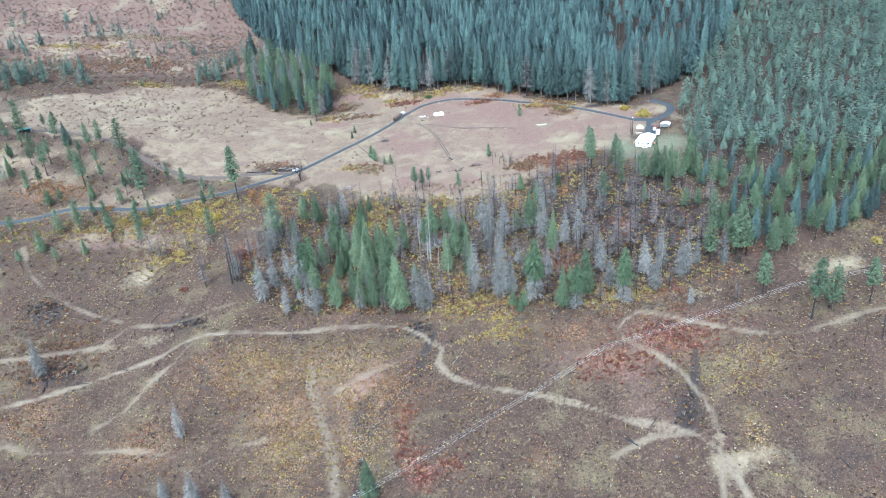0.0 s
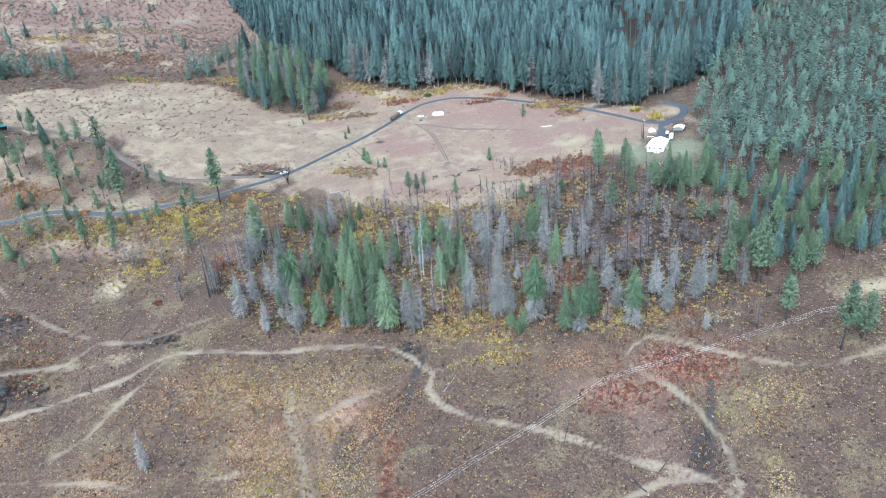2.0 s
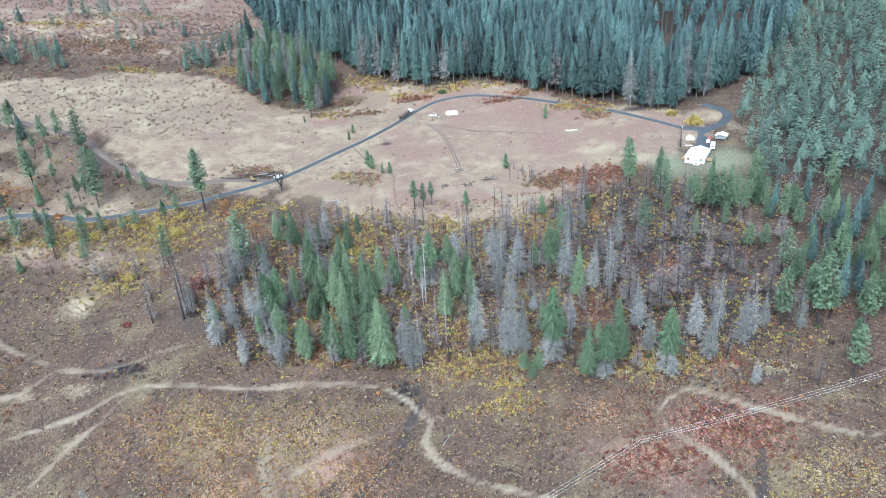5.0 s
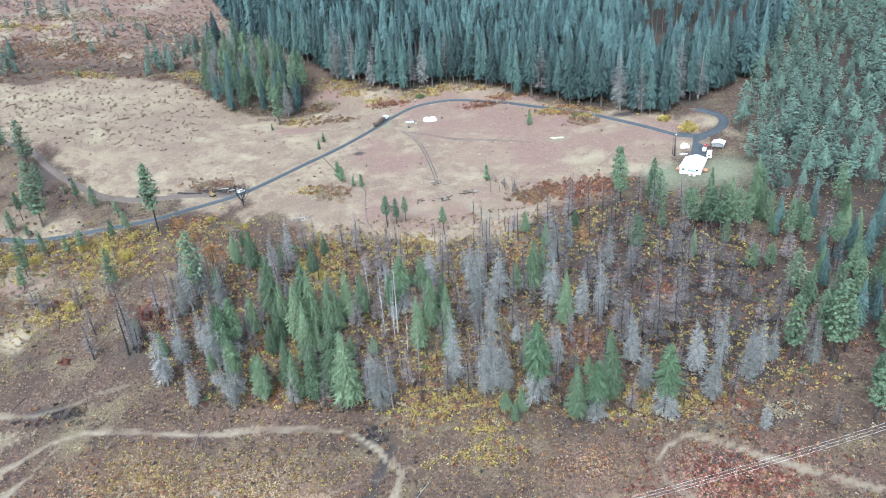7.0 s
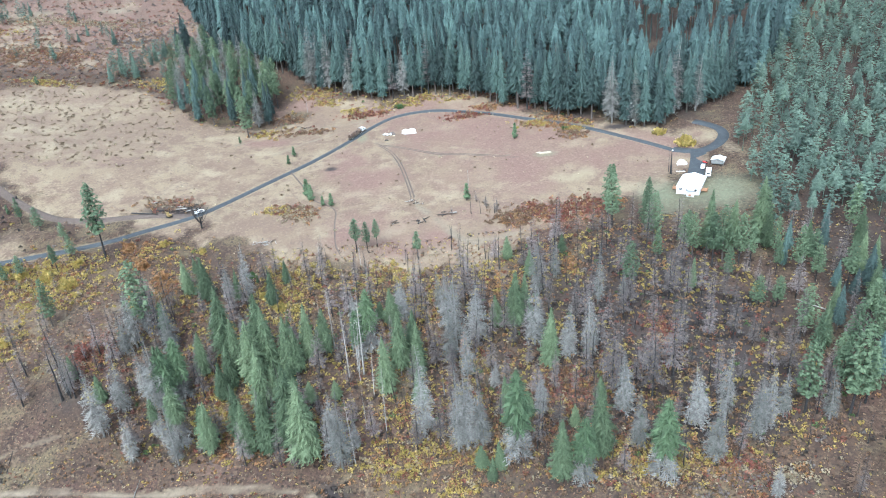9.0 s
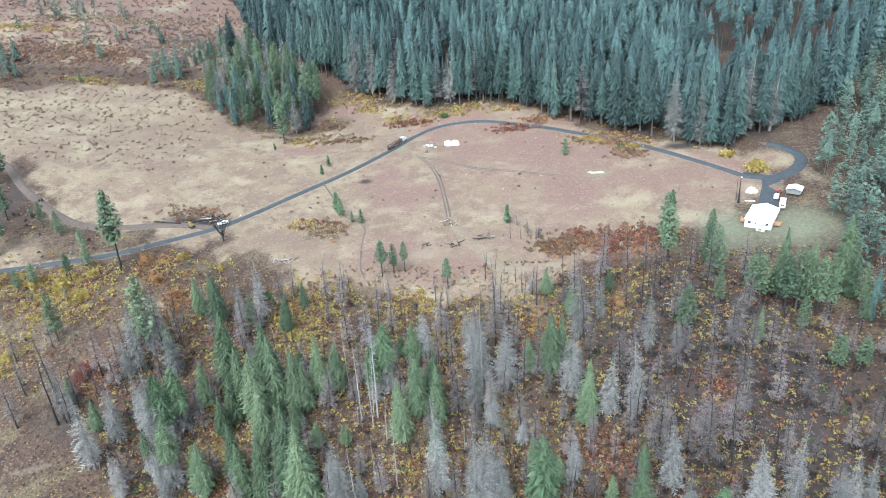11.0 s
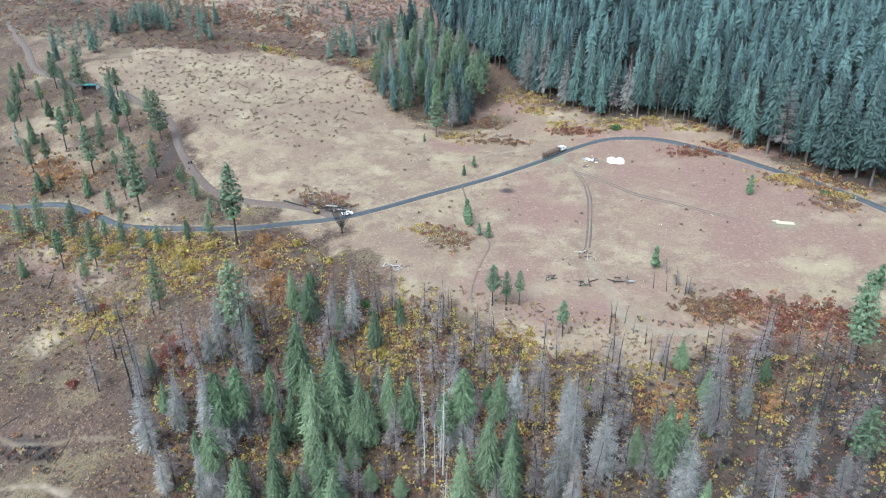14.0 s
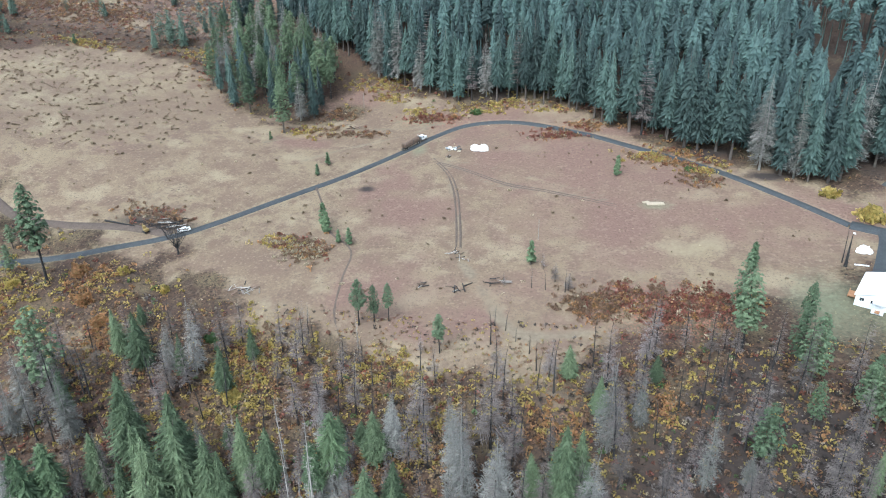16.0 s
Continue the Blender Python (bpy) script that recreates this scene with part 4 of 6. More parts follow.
def scatter(ring, gap, seed, tries=60000):
    """Places in a ring, at least a gap apart, nearest the ring's south first."""
    g = np.random.default_rng(seed)
    xs, ys = [p[0] for p in ring], [p[1] for p in ring]
    n = int((max(xs) - min(xs)) * (max(ys) - min(ys)) / gap ** 2 * 3.2)
    x, y = g.uniform(min(xs), max(xs), n), g.uniform(min(ys), max(ys), n)
    keep = inside(x, y, ring)
    cells, out = {}, []
    for a, b in zip(x[keep], y[keep]):
        c = (int(a // gap), int(b // gap))
        if all((a - p) ** 2 + (b - q) ** 2 > gap * gap for i in (-1, 0, 1) for j in (-1, 0, 1) for p, q in cells.get((c[0] + i, c[1] + j), ())):
            cells.setdefault(c, []).append((a, b))
            out.append((float(a), float(b)))
    return sorted(out, key=lambda p: p[1])


# trees of the burnt stand and the slope: east, north, height
for x, y, h in [(-109, 361, 25), (-124, 371, 34), (-119, 381, 29), (-103, 381, 37), (-91, 360, 29), (-97, 366, 21), (-122, 419, 26), (-93, 402, 17), (-31, 363, 29), (-27, 356, 36), (4, 364, 41), (17, 357, 40), (26, 358, 30), (20, 359, 36), (13, 410, 29), (21, 387, 29), (15, 394, 26), (-8, 423, 17), (78, 363, 27), (80, 349, 26), (101, 354, 26), (111, 354, 33), (104, 340, 25), (118, 346, 29), (123, 348, 27), (130, 352, 21), (144, 349, 22), (62, 390, 25), (69, 388, 33), (77, 414, 29)]:
    plant("dead_fir", x, y, h)
for x, y, h in [(118, 325, 15), (49, 398, 34), (48, 368, 20), (32, 382, 12), (-153, 286, 27), (-153, 255, 18), (-137, 251, 25), (-121, 251, 18), (-246, 331, 29), (-145, 389, 26), (-111, 386, 27), (-124, 411, 32), (-107, 408, 28), (-80, 437, 29), (-89, 436, 21), (9, 422, 20), (17, 400, 41), (-6, 418, 21), (53, 424, 33), (62, 432, 19), (26, 403, 30)]:
    plant("dead_fir", x, y, h)
for x, y, h in [(88, 416, 13)]:
    plant("dead_fir", x, y, h)
for x, y, h in [(-78, 363, 26), (-68, 369, 27), (-64, 363, 26), (-81, 403, 36), (-75, 397, 27), (-65, 402, 34), (-67, 390, 33), (-61, 396, 34), (-53, 396, 29), (-57, 364, 28), (-47, 366, 38), (-42, 363, 35), (-40, 359, 36), (-46, 404, 27), (-39, 404, 24), (-11, 385, 27), (-6, 391, 31), (1, 390, 26), (29, 345, 11), (32, 349, 12), (53, 341, 27), (54, 388, 26), (42, 408, 27), (67, 349, 29), (-98, 435, 23), (-109, 452, 10), (-108, 438, 20), (-62, 382, 31), (-50, 397, 23)]:
    plant("fir_tree", x, y, h)
for x, y, h in [(-52, 389, 14), (-58, 385, 16), (-43, 384, 11), (-1, 398, 24), (-11, 414, 20), (-72, 399, 17), (-24, 420, 11), (46, 411, 23), (-90, 397, 21), (-79, 385, 19), (-77, 391, 21), (-52, 245, 26), (130, 440, 28), (138, 435, 25), (153, 442, 31), (117, 418, 15)]:
    plant("fir_tree", x, y, h)
for x, y, h in [(-91, 366, 29), (-96, 387, 30), (38, 351, 39), (60, 340, 28), (85, 336, 33), (-20, 405, 30), (-24, 402, 24), (-100, 382, 32), (-102, 371, 18), (-98, 381, 32), (-81, 366, 21), (-110, 412, 22), (-87, 376, 6)]:
    plant("scorched_fir", x, y, h)
for x, y, h in [(-22, 357, 34), (-28, 393, 35), (-36, 408, 31), (-24, 396, 27), (-22, 394, 44), (-23, 390, 29), (-17, 384, 23), (-11, 369, 32), (-19, 371, 19), (-21, 404, 28), (-35, 436, 16), (-24, 436, 18), (-44, 421, 15), (-51, 464, 8), (-59, 420, 10), (-29, 454, 14)]:
    plant("pale_snag", x, y, h)
for x, y, h in [(-169, 399, 16), (-144, 387, 20), (-187, 445, 10), (-116, 417, 23), (-110, 422, 21), (-136, 421, 13), (-48, 457, 11), (15, 459, 14), (83, 440, 18), (78, 437, 24), (87, 449, 18), (70, 385, 20), (66, 389, 17), (100, 376, 19), (107, 381, 16), (122, 339, 15), (130, 383, 8), (153, 349, 12), (152, 339, 12), (158, 340, 10), (110, 369, 21), (25, 490, 10), (30, 489, 8), (-198, 351, 8), (187, 282, 10), (197, 285, 23), (-222, 331, 6), (-237, 328, 8), (-114, 424, 20), (-147, 386, 32)]:
    plant("burnt_snag", x, y, h)
for x, y, h in [(-50, 454, 10), (-26, 449, 12), (37, 441, 19), (32, 442, 15), (19, 466, 8), (23, 505, 9), (23, 461, 6), (37, 488, 9), (82, 437, 27), (85, 432, 18), (79, 428, 10), (-45, 454, 12), (15, 468, 8), (31, 449, 11), (28, 456, 8)]:
    plant("burnt_snag", x, y, h)
for x, y, h in [(-395, 540, 24), (-386, 562, 25), (-358, 559, 32), (-346, 573, 15), (-334, 566, 19), (-292, 534, 25), (-267, 533, 30), (-291, 550, 20), (-302, 521, 19), (-271, 501, 14), (-233, 479, 39), (-244, 504, 22), (-247, 484, 18), (-221, 500, 15), (-208, 494, 14), (-160, 467, 41), (-292, 475, 14), (-248, 474, 14), (-237, 470, 8), (-250, 451, 20), (-223, 440, 23), (-206, 454, 12), (-199, 457, 13), (-182, 460, 16), (-124, 421, 34), (-168, 424, 24), (-337, 530, 20), (-373, 539, 18), (-32, 464, 18), (-27, 466, 15)]:
    plant("pine_tree", x, y, h)
for x, y, h in [(-22, 467, 15), (-1, 454, 15), (92, 463, 27), (92, 422, 21), (171, 302, 34), (182, 305, 26), (202, 307, 26), (158, 331, 20), (-125, 614, 28), (106, 457, 20), (119, 439, 18), (143, 425, 19), (155, 429, 19), (-315, 445, 16), (-369, 555, 19), (108, 449, 24), (107, 436, 15), (122, 436, 20), (128, 427, 26), (133, 430, 26), (139, 427, 24), (156, 445, 23), (145, 400, 14), (137, 352, 29), (151, 350, 36), (138, 402, 14), (155, 323, 24), (-316, 507, 26), (-283, 496, 28), (-281, 517, 16)]:
    plant("pine_tree", x, y, h)
for x, y, h in [(-247, 492, 17), (-269, 449, 24), (-240, 435, 21), (-220, 455, 15), (-321, 487, 20), (-320, 523, 20), (110, 469, 20), (122, 445, 16), (92, 474, 26), (132, 419, 16)]:
    plant("pine_tree", x, y, h)
for x, y, h in [(98, 374, 32), (124, 387, 24), (130, 383, 14), (89, 367, 34), (76, 375, 33), (106, 394, 27), (127, 408, 20), (115, 417, 20), (-146, 389, 42), (-163, 384, 24), (-182, 414, 18), (-200, 413, 14), (-176, 446, 12), (-112, 424, 25), (-112, 411, 36), (21, 422, 32), (32, 402, 27), (37, 405, 21), (55, 422, 30), (75, 418, 18), (68, 411, 21), (87, 463, 11), (48, 441, 12), (-7, 453, 9), (-60, 440, 10), (-168, 398, 22), (-207, 417, 14), (-196, 414, 14), (-142, 387, 25), (-169, 421, 18), (141, 321, 19), (28, 502, 7), (33, 494, 8), (38, 489, 8), (15, 490, 6)]:
    plant("mauve_snag", x, y, h)
for x, y, h in [(-68, 525, 11), (-57, 513, 6), (-52, 512, 8), (-88, 569, 6), (-87, 581, 7), (-128, 603, 5), (23, 505, 10), (-232, 507, 6), (-78, 447, 4), (-306, 686, 7), (-65, 520, 10), (54, 579, 10), (101, 508, 10), (-268, 527, 5)]:
    plant("pine_sapling", x, y, h)

for x, y, h in ((141, 324, 16), (20, 395, 17), (92, 352, 13)):
    plant("rust_fir", x, y, h)
plant("burnt_snag", 131.5, 513, 15)

# more of the fire-killed stand between them
for x, y in scatter(STAND, 5.4, 21):
    if not far_from_others(x, y, 3.8):
        continue
    east = (x + 140) / 290
    r = PICK.random()
    if r < 0.42:
        plant("mauve_snag", x, y, PICK.uniform(14, 26), 2.0)
    elif r < 0.57:
        plant("burnt_snag", x, y, PICK.uniform(9, 20), 2.5)
    elif r < 0.63 and east < 0.6:
        plant("dead_fir", x, y, PICK.uniform(12, 22), 1.5)
    elif r < 0.68 and east < 0.75:
        plant("fir_tree", x, y, PICK.uniform(9, 18))

WEST = [(-420, 425), (-300, 400), (-170, 440), (-150, 478), (-215, 498), (-262, 528), (-300, 556), (-420, 560)]
for x, y in scatter(WEST, 15, 37):
    if min((x - a) ** 2 + (y - b) ** 2 for a, b in polyline(ROAD, 6) + polyline(FIELD_TRACK, 6)) > 36 and far_from_others(x, y, 8):
        plant("pine_tree" if PICK.random() < 0.75 else "fir_tree", x, y, PICK.uniform(11, 21))

# the wood spur that reaches into the meadow
for x, y in scatter(SPUR, 7.4, 31):
    plant(str(PICK.choice(["forest_fir", "pine_tree", "pine_tree", "dead_fir"])), x, y, PICK.uniform(22, 34))

ROADS = polyline(ROAD, 6) + polyline(DRIVE, 4)


def clear_of_roads(x, y, d):
    return min((x - a) ** 2 + (y - b) ** 2 for a, b in ROADS) > d * d


# shapes of far trees: four firs, a pine, four firs within the wood, two broad pines
FAR_MODELS = [skirts(200 + n, TREE_H, 0.10, (4.3, 4.8, 3.9, 4.5)[n], 18, 12, 0.85, 0.16, 0.5, 0.66) for n in range(4)] + [domes(210, TREE_H, 0.25, 4.4, 90, 1.15, 4)] + \
    [skirts(220 + n, TREE_H, 0.58, (3.8, 4.2, 3.4, 4.0)[n], 15, 9, 0.9, 0.2, 0.5, 0.68) for n in range(4)] + [domes(230 + n, TREE_H, 0.24, 4.3, 84, 1.25, 4) for n in range(2)]


def far_wood(name, places, label, material=M_NEEDLE_FAR_HAZE, wide=1.0):
    """Many trees too far off to count, in one mesh."""
    g = np.random.default_rng(77)
    verts, tints = [], []
    for x, y, h, kind in places:
        a, k = g.uniform(0, 2 * math.pi), h / TREE_H
        w = k * g.uniform(0.85, 1.2) * wide
        c, s = math.cos(a) * w, math.sin(a) * w
        p = FAR_MODELS[kind].reshape(-1, 3)
        q = np.stack([p[:, 0] * c - p[:, 1] * s + x, p[:, 0] * s + p[:, 1] * c + y, p[:, 2] * k + zt(x, y)], 1)
        stem = np.array([(-.35, 0, -1), (.35, 0, -1), (0, 0, 20), (0, -.35, -1), (0, .35, -1), (0, 0, 20)]) * k + np.array([x, y, zt(x, y)])
        verts += [q, stem]
        tints.append(np.full(len(q) + 6, g.random()))
    v = np.concatenate(verts)
    me = raw_mesh(name, v, np.arange(len(v)).reshape(-1, 3), material)
    at = me.attributes.new("tree_tint", 'FLOAT', 'POINT')
    at.data.foreach_set("value", np.concatenate(tints).astype(np.float32))
    return tagged(new(name, me), label, "forest", kind="stuff")


# the dense wood behind the meadow and the wood on its east side
back = []
for n, (x, y) in enumerate(scatter(DENSE, 5.5, 41)):
    if not clear_of_roads(x, y, 5.5):
        continue
    thin = x > 120 + 0.25 * (y - 600) and y > 640
    if thin and PICK.random() < 0.6:
        continue
    edge = depth_in(np.array([x]), np.array([y]), DENSE)[0]
    if edge < 10 and y < 740 and x < 200:
        r = PICK.random()
        plant("forest_fir" if r < 0.82 else "dead_fir" if r < 0.92 else "mauve_snag", x, y, PICK.uniform(33, 48))
    else:
        back.append((x, y, PICK.uniform(30, 49), int(PICK.integers(4)) + (5 if edge > 22 else 0)))
near_east = []
for n, (x, y) in enumerate(scatter(EAST, 6.5, 43)):
    if not clear_of_roads(x, y, 8) or math.hypot(x - 136, y - 488) < 22 or value_noise(x, y, 42, 4) < 0.14:
        continue
    if y < 445 and x < 300:
        r = PICK.random()
        plant("pine_tree" if r < 0.3 else "fir_tree" if r < 0.62 else "forest_fir" if r < 0.92 else "mauve_snag", x, y, PICK.uniform(15, 25))
    else:
        near_east.append((x, y, PICK.uniform(14, 25), int(PICK.choice([5, 7, 9, 10, 9, 10, 4]))))
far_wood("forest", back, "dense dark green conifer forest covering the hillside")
far_wood("east_forest", near_east, "mixed grey-green pine and fir wood beside the house", M_NEEDLE_PALE_HAZE, 1.45)
hill = []
g = np.random.default_rng(9)
for cx, cy, rx, ry, n in ((-422, 690, 30, 14, 26), (-400, 712, 20, 8, 12), (-245, 707, 14, 7, 13), (-360, 684, 5, 4, 4), (-225, 735, 12, 18, 12), (-380, 795, 14, 6, 6), (-470, 760, 40, 20, 16)):
    for k in range(n):
        hill.append((cx + g.normal(0, 0.6) * rx, cy + g.normal(0, 0.6) * ry, g.uniform(12, 22), 4 if g.random() < 0.8 else int(g.integers(4))))
for n in range(240):
    x, y = g.uniform(-620, -200), g.uniform(660, 1050)
    if not inside(np.array([x]), np.array([y]), FIELD)[0] and not inside(np.array([x]), np.array([y]), DENSE)[0] and depth_in(np.array([x]), np.array([y]), FIELD)[0] < -8 and value_noise(x, y, 70, 6) > 0.52:
        hill.append((x, y, g.uniform(7, 16), 4 if g.random() < 0.7 else int(g.integers(4))))
for n in range(150):
    x, y = g.uniform(-620, -300), g.uniform(470, 680)
    if depth_in(np.array([x]), np.array([y]), FIELD)[0] < -10 and clear_of_roads(x, y, 8) and value_noise(x, y, 50, 9) > 0.45 and math.hypot(x + 363, y - 569) > 14:
        hill.append((x, y, g.uniform(12, 24), 4 if g.random() < 0.7 else 1))
# paler, bluer needles here carry the distance haze in their colour
far_wood("hill_trees", hill, "thin scatter of grey-green conifers on the far burnt slope", M_NEEDLE_PALE_HAZE, 1.35)

# ---- brush: low autumn shrubs, tufts and litter ----
def clumps(places, blades, seed):
    """Low rounded clumps of small leaf sprays at places x, y, width, height."""
    g = np.random.default_rng(seed)
    p = np.array(places, float)
    n = len(p)
    x, y, w, h = [np.repeat(p[:, i], blades) for i in range(4)]
    z = np.repeat(surface_height(p[:, 0], p[:, 1]), blades)
    d = g.normal(0, 1, (n * blades, 3))
    d /= np.linalg.norm(d, axis=1)[:, None]
    d[:, 2] = np.abs(d[:, 2])
    rad = g.uniform(0.45, 1.0, n * blades)
    mid = np.stack([x + d[:, 0] * w * rad, y + d[:, 1] * w * rad, z + d[:, 2] * h * rad + 0.22], 1)
    e = np.clip(0.34 * w + 0.08, 0.24, 0.46) * g.uniform(0.6, 1.3, n * blades)
    a = g.normal(0, 1, (n * blades, 3))
    a /= np.linalg.norm(a, axis=1)[:, None]
    b = np.cross(a, g.normal(0, 1, (n * blades, 3)))
    b /= np.linalg.norm(b, axis=1)[:, None]
    a, b = a * e[:, None], b * e[:, None] * 0.7
    return np.stack([mid - a, mid - b * 0.9, mid + a, mid + b], 1).reshape(-1, 3)


def brush(kind, places, blades, label, seed):
    v = clumps(places, blades, seed)
    me = raw_mesh(kind + "_brush", v, np.arange(len(v)).reshape(-1, 4), M_LEAF[kind])
    return tagged(new(kind + "_brush", me), label, "shrubs", kind="stuff")


SHRUBS = {k: [] for k in M_LEAF}
g = np.random.default_rng(14)
for kind, cx, cy, rx, ry in THICKETS:
    open_slope = cy < 330
    n = int(min(800, 16 + (1.25 if open_slope else 0.65) * rx * ry))
    for k in range(n):
        spread = 0.7 if open_slope else 0.55
        x, y = cx + g.normal(0, spread) * rx, cy + g.normal(0, spread) * ry
        w = (g.uniform(0.5, 1.35) if kind == "red" else g.uniform(0.35, 1.0)) if open_slope else g.uniform(0.7, 2.0)
        mixed = kind if g.random() < ((0.78 if kind == "red" else 0.45) if open_slope else 0.6) else ("straw", "orange", "brown", "orange", "red", "brown")[int(g.integers(6))]
        SHRUBS[mixed].append((x, y, w, w * g.uniform(0.7, 1.2)))
# thin cover on the burnt slope, in drifts
for n in range(64000):
    x, y = g.uniform(-330, 270), g.uniform(205, 470)
    drift = rough_noise(x, y, 34, 30)
    if g.random() > (drift - 0.28) * 2.2:
        continue
    kind = ("straw", "yellow", "orange", "brown", "grey", "dark", "red")[int(np.searchsorted((0.18, 0.38, 0.53, 0.72, 0.78, 0.95, 1.0), g.random()))]
    w = g.uniform(0.28, 0.8) * (1.2 if kind in ("brown", "grey", "dark") else 1)
    SHRUBS[kind].append((x, y, w, w * g.uniform(0.5, 1.0)))
# undergrowth of the stand
for x, y in scatter(STAND, 1.85, 51):
    d, r = value_noise(x, y, 15, 33), g.random()
    if d > 0.62:
        mixture = (0.56, 0.63, 0.77, 0.80, 0.92, 0.97, 1.0)
    elif d > 0.4:
        mixture = (0.34, 0.44, 0.64, 0.72, 0.89, 0.95, 1.0)
    else:
        mixture = (0.14, 0.23, 0.47, 0.62, 0.86, 0.97, 1.0)
    kind = ("yellow", "orange", "brown", "red", "dark", "grey", "green")[int(np.searchsorted(mixture, r))]
    w = g.uniform(0.7, 1.6)
    SHRUBS[kind].append((x, y, w, w * g.uniform(0.7, 1.2)))
# the belt of shrubs below the lane
BELT = polyline([(-330, 446), (-290, 450), (-230, 452), (-180, 460), (-140, 470), (-105, 462)], 1.0)
for n in range(560):
    x, y = BELT[int(g.integers(len(BELT)))]
    x, y = x + g.normal(0, 4), y + g.normal(0, 7)
    kind = ("yellow", "brown", "orange", "green", "grey")[int(np.searchsorted((0.46, 0.70, 0.84, 0.90, 1.0), g.random()))]
    w = g.uniform(0.8, 2.2)
    SHRUBS[kind].append((x, y, w, w * g.uniform(0.8, 1.3)))
# tufts of the meadow
for n in range(9000):
    x, y = g.uniform(-400, 140), g.uniform(445, 690)
    inner = depth_in(np.array([x]), np.array([y]), FIELD)[0]
    if inner < 2 or not clear_of_roads(x, y, 4):
        continue
    west = x < -180 and y > 560
    if not west and g.random() < 0.92:
        continue
    if west and g.random() > 0.25 + 0.75 * rough_noise(x, y, 30, 40):
        continue
    w = g.uniform(0.45, 1.05) if west else g.uniform(0.4, 0.9)
    SHRUBS["sage" if g.random() < 0.85 else "straw"].append((x, y, w * 1.2, w * 0.75))
# edge of the woods, and the far burnt hill
for n in range(2600):
    x, y = g.uniform(-240, 200), g.uniform(575, 740)
    inner = depth_in(np.array([x]), np.array([y]), FIELD)[0]
    if -22 < inner < 3 and clear_of_roads(x, y, 4) and g.random() < 0.6:
        kind = ("yellow", "orange", "brown", "green", "red")[int(np.searchsorted((0.3, 0.45, 0.78, 0.9, 1.0), g.random()))]
        w = g.uniform(0.6, 1.6)
        SHRUBS[kind].append((x, y, w, w * 0.9))
for n in range(8500):
    x, y = g.uniform(-640, -190), g.uniform(640, 950)
    if depth_in(np.array([x]), np.array([y]), FIELD)[0] < -3 and not inside(np.array([x]), np.array([y]), SPUR)[0]:
        kind = ("grey", "brown", "red", "dark", "straw")[int(np.searchsorted((0.3, 0.58, 0.82, 0.92, 1.0), g.random()))]
        w = g.uniform(0.7, 1.9)
        SHRUBS[kind].append((x, y, w, w * 0.7))
for n in range(2200):
    x, y = g.uniform(-430, -150), g.uniform(400, 590)
    if depth_in(np.array([x]), np.array([y]), FIELD)[0] < -2 and clear_of_roads(x, y, 4) and rough_noise(x, y, 26, 44) > 0.42:
        kind = ("brown", "grey", "yellow", "dark", "orange", "straw")[int(np.searchsorted((0.34, 0.52, 0.70, 0.82, 0.9, 1.0), g.random()))]
        w = g.uniform(0.5, 1.4)
        SHRUBS[kind].append((x, y, w, w * 0.9))
BRUSH_TEXT = {"yellow": "yellow-leaved autumn shrubs on the slope", "orange": "orange-leaved autumn shrubs on the slope", "red": "rust-red leaved autumn thicket", "brown": "withered brown brush", "grey": "bare grey brush", "straw": "pale straw-coloured grass tufts", "sage": "brown sage tufts dotted over dry grass", "green": "low green shrubs among dead trees", "dark": "charred dark brush"}
LANES = [polyline(line, 8) for half, worn, line in TRACKS] + [polyline(ROAD, 8), polyline(DRIVE, 4), polyline(FIELD_TRACK, 8)]
for i, (kind, places) in enumerate(SHRUBS.items()):
    p = np.array(places)
    open_ground = np.min([away(p[:, 0], p[:, 1], lane) for lane in LANES], axis=0) > 2.0
    p = p[open_ground]
    for lo, hi, blades, word in ((0, 0.52, 3, "low scattered "), (0.52, 1.0, 8, "low "), (1.0, 9, 18, "")):
        brush(kind, p[(p[:, 2] > lo) & (p[:, 2] <= hi)], blades, word + BRUSH_TEXT[kind], 60 + i)

# ---- the white house and its yard ----
def on_land(x, y, rz=0, dz=0.0):
    return pose(x, y, zt(x, y) + dz, 0, 0, rz)


def gable(bm, half, length, eave, ridge, over=0.35, thick=0.12):
    """Two roof slopes with their ridge along y."""
    for s in (-1, 1):
        w, rise = half + over, ridge - eave
        slope = rise / half
        pts = [(0, eave + rise), (s * w, eave - slope * over)]
        ring = []
        for y in (-length / 2 - over, length / 2 + over):
            ring.append([bm.verts.new((px, y, pz + dz)) for px, pz in pts for dz in (0, thick)])
        a, b = ring
        for q in ((a[0], a[2], b[2], b[0]), (a[1], b[1], b[3], a[3]), (a[2], a[3], b[3], b[2]), (a[0], a[1], a[3], a[2]), (b[0], b[2], b[3], b[1]), (a[0], b[0], b[1], a[1])):
            bm.faces.new(q)
    bmesh.ops.recalc_face_normals(bm, faces=bm.faces)
    return bm


def body_with_gables(bm, half, length, eave, ridge, base=-1.2):
    """Four walls with pointed ends, as one shell with thickness."""
    for y in (-length / 2, length / 2):
        ring = [bm.verts.new(p) for p in ((-half, y, base), (half, y, base), (half, y, eave), (0, y, ridge - 0.02), (-half, y, eave))]
        bm.faces.new(ring)
    bm.verts.ensure_lookup_table()
    for a, b in ((0, 1), (1, 2), (4, 0)):
        bm.faces.new((bm.verts[a], bm.verts[b], bm.verts[b + 5], bm.verts[a + 5]))
    bmesh.ops.recalc_face_normals(bm, faces=bm.faces)
    return bm


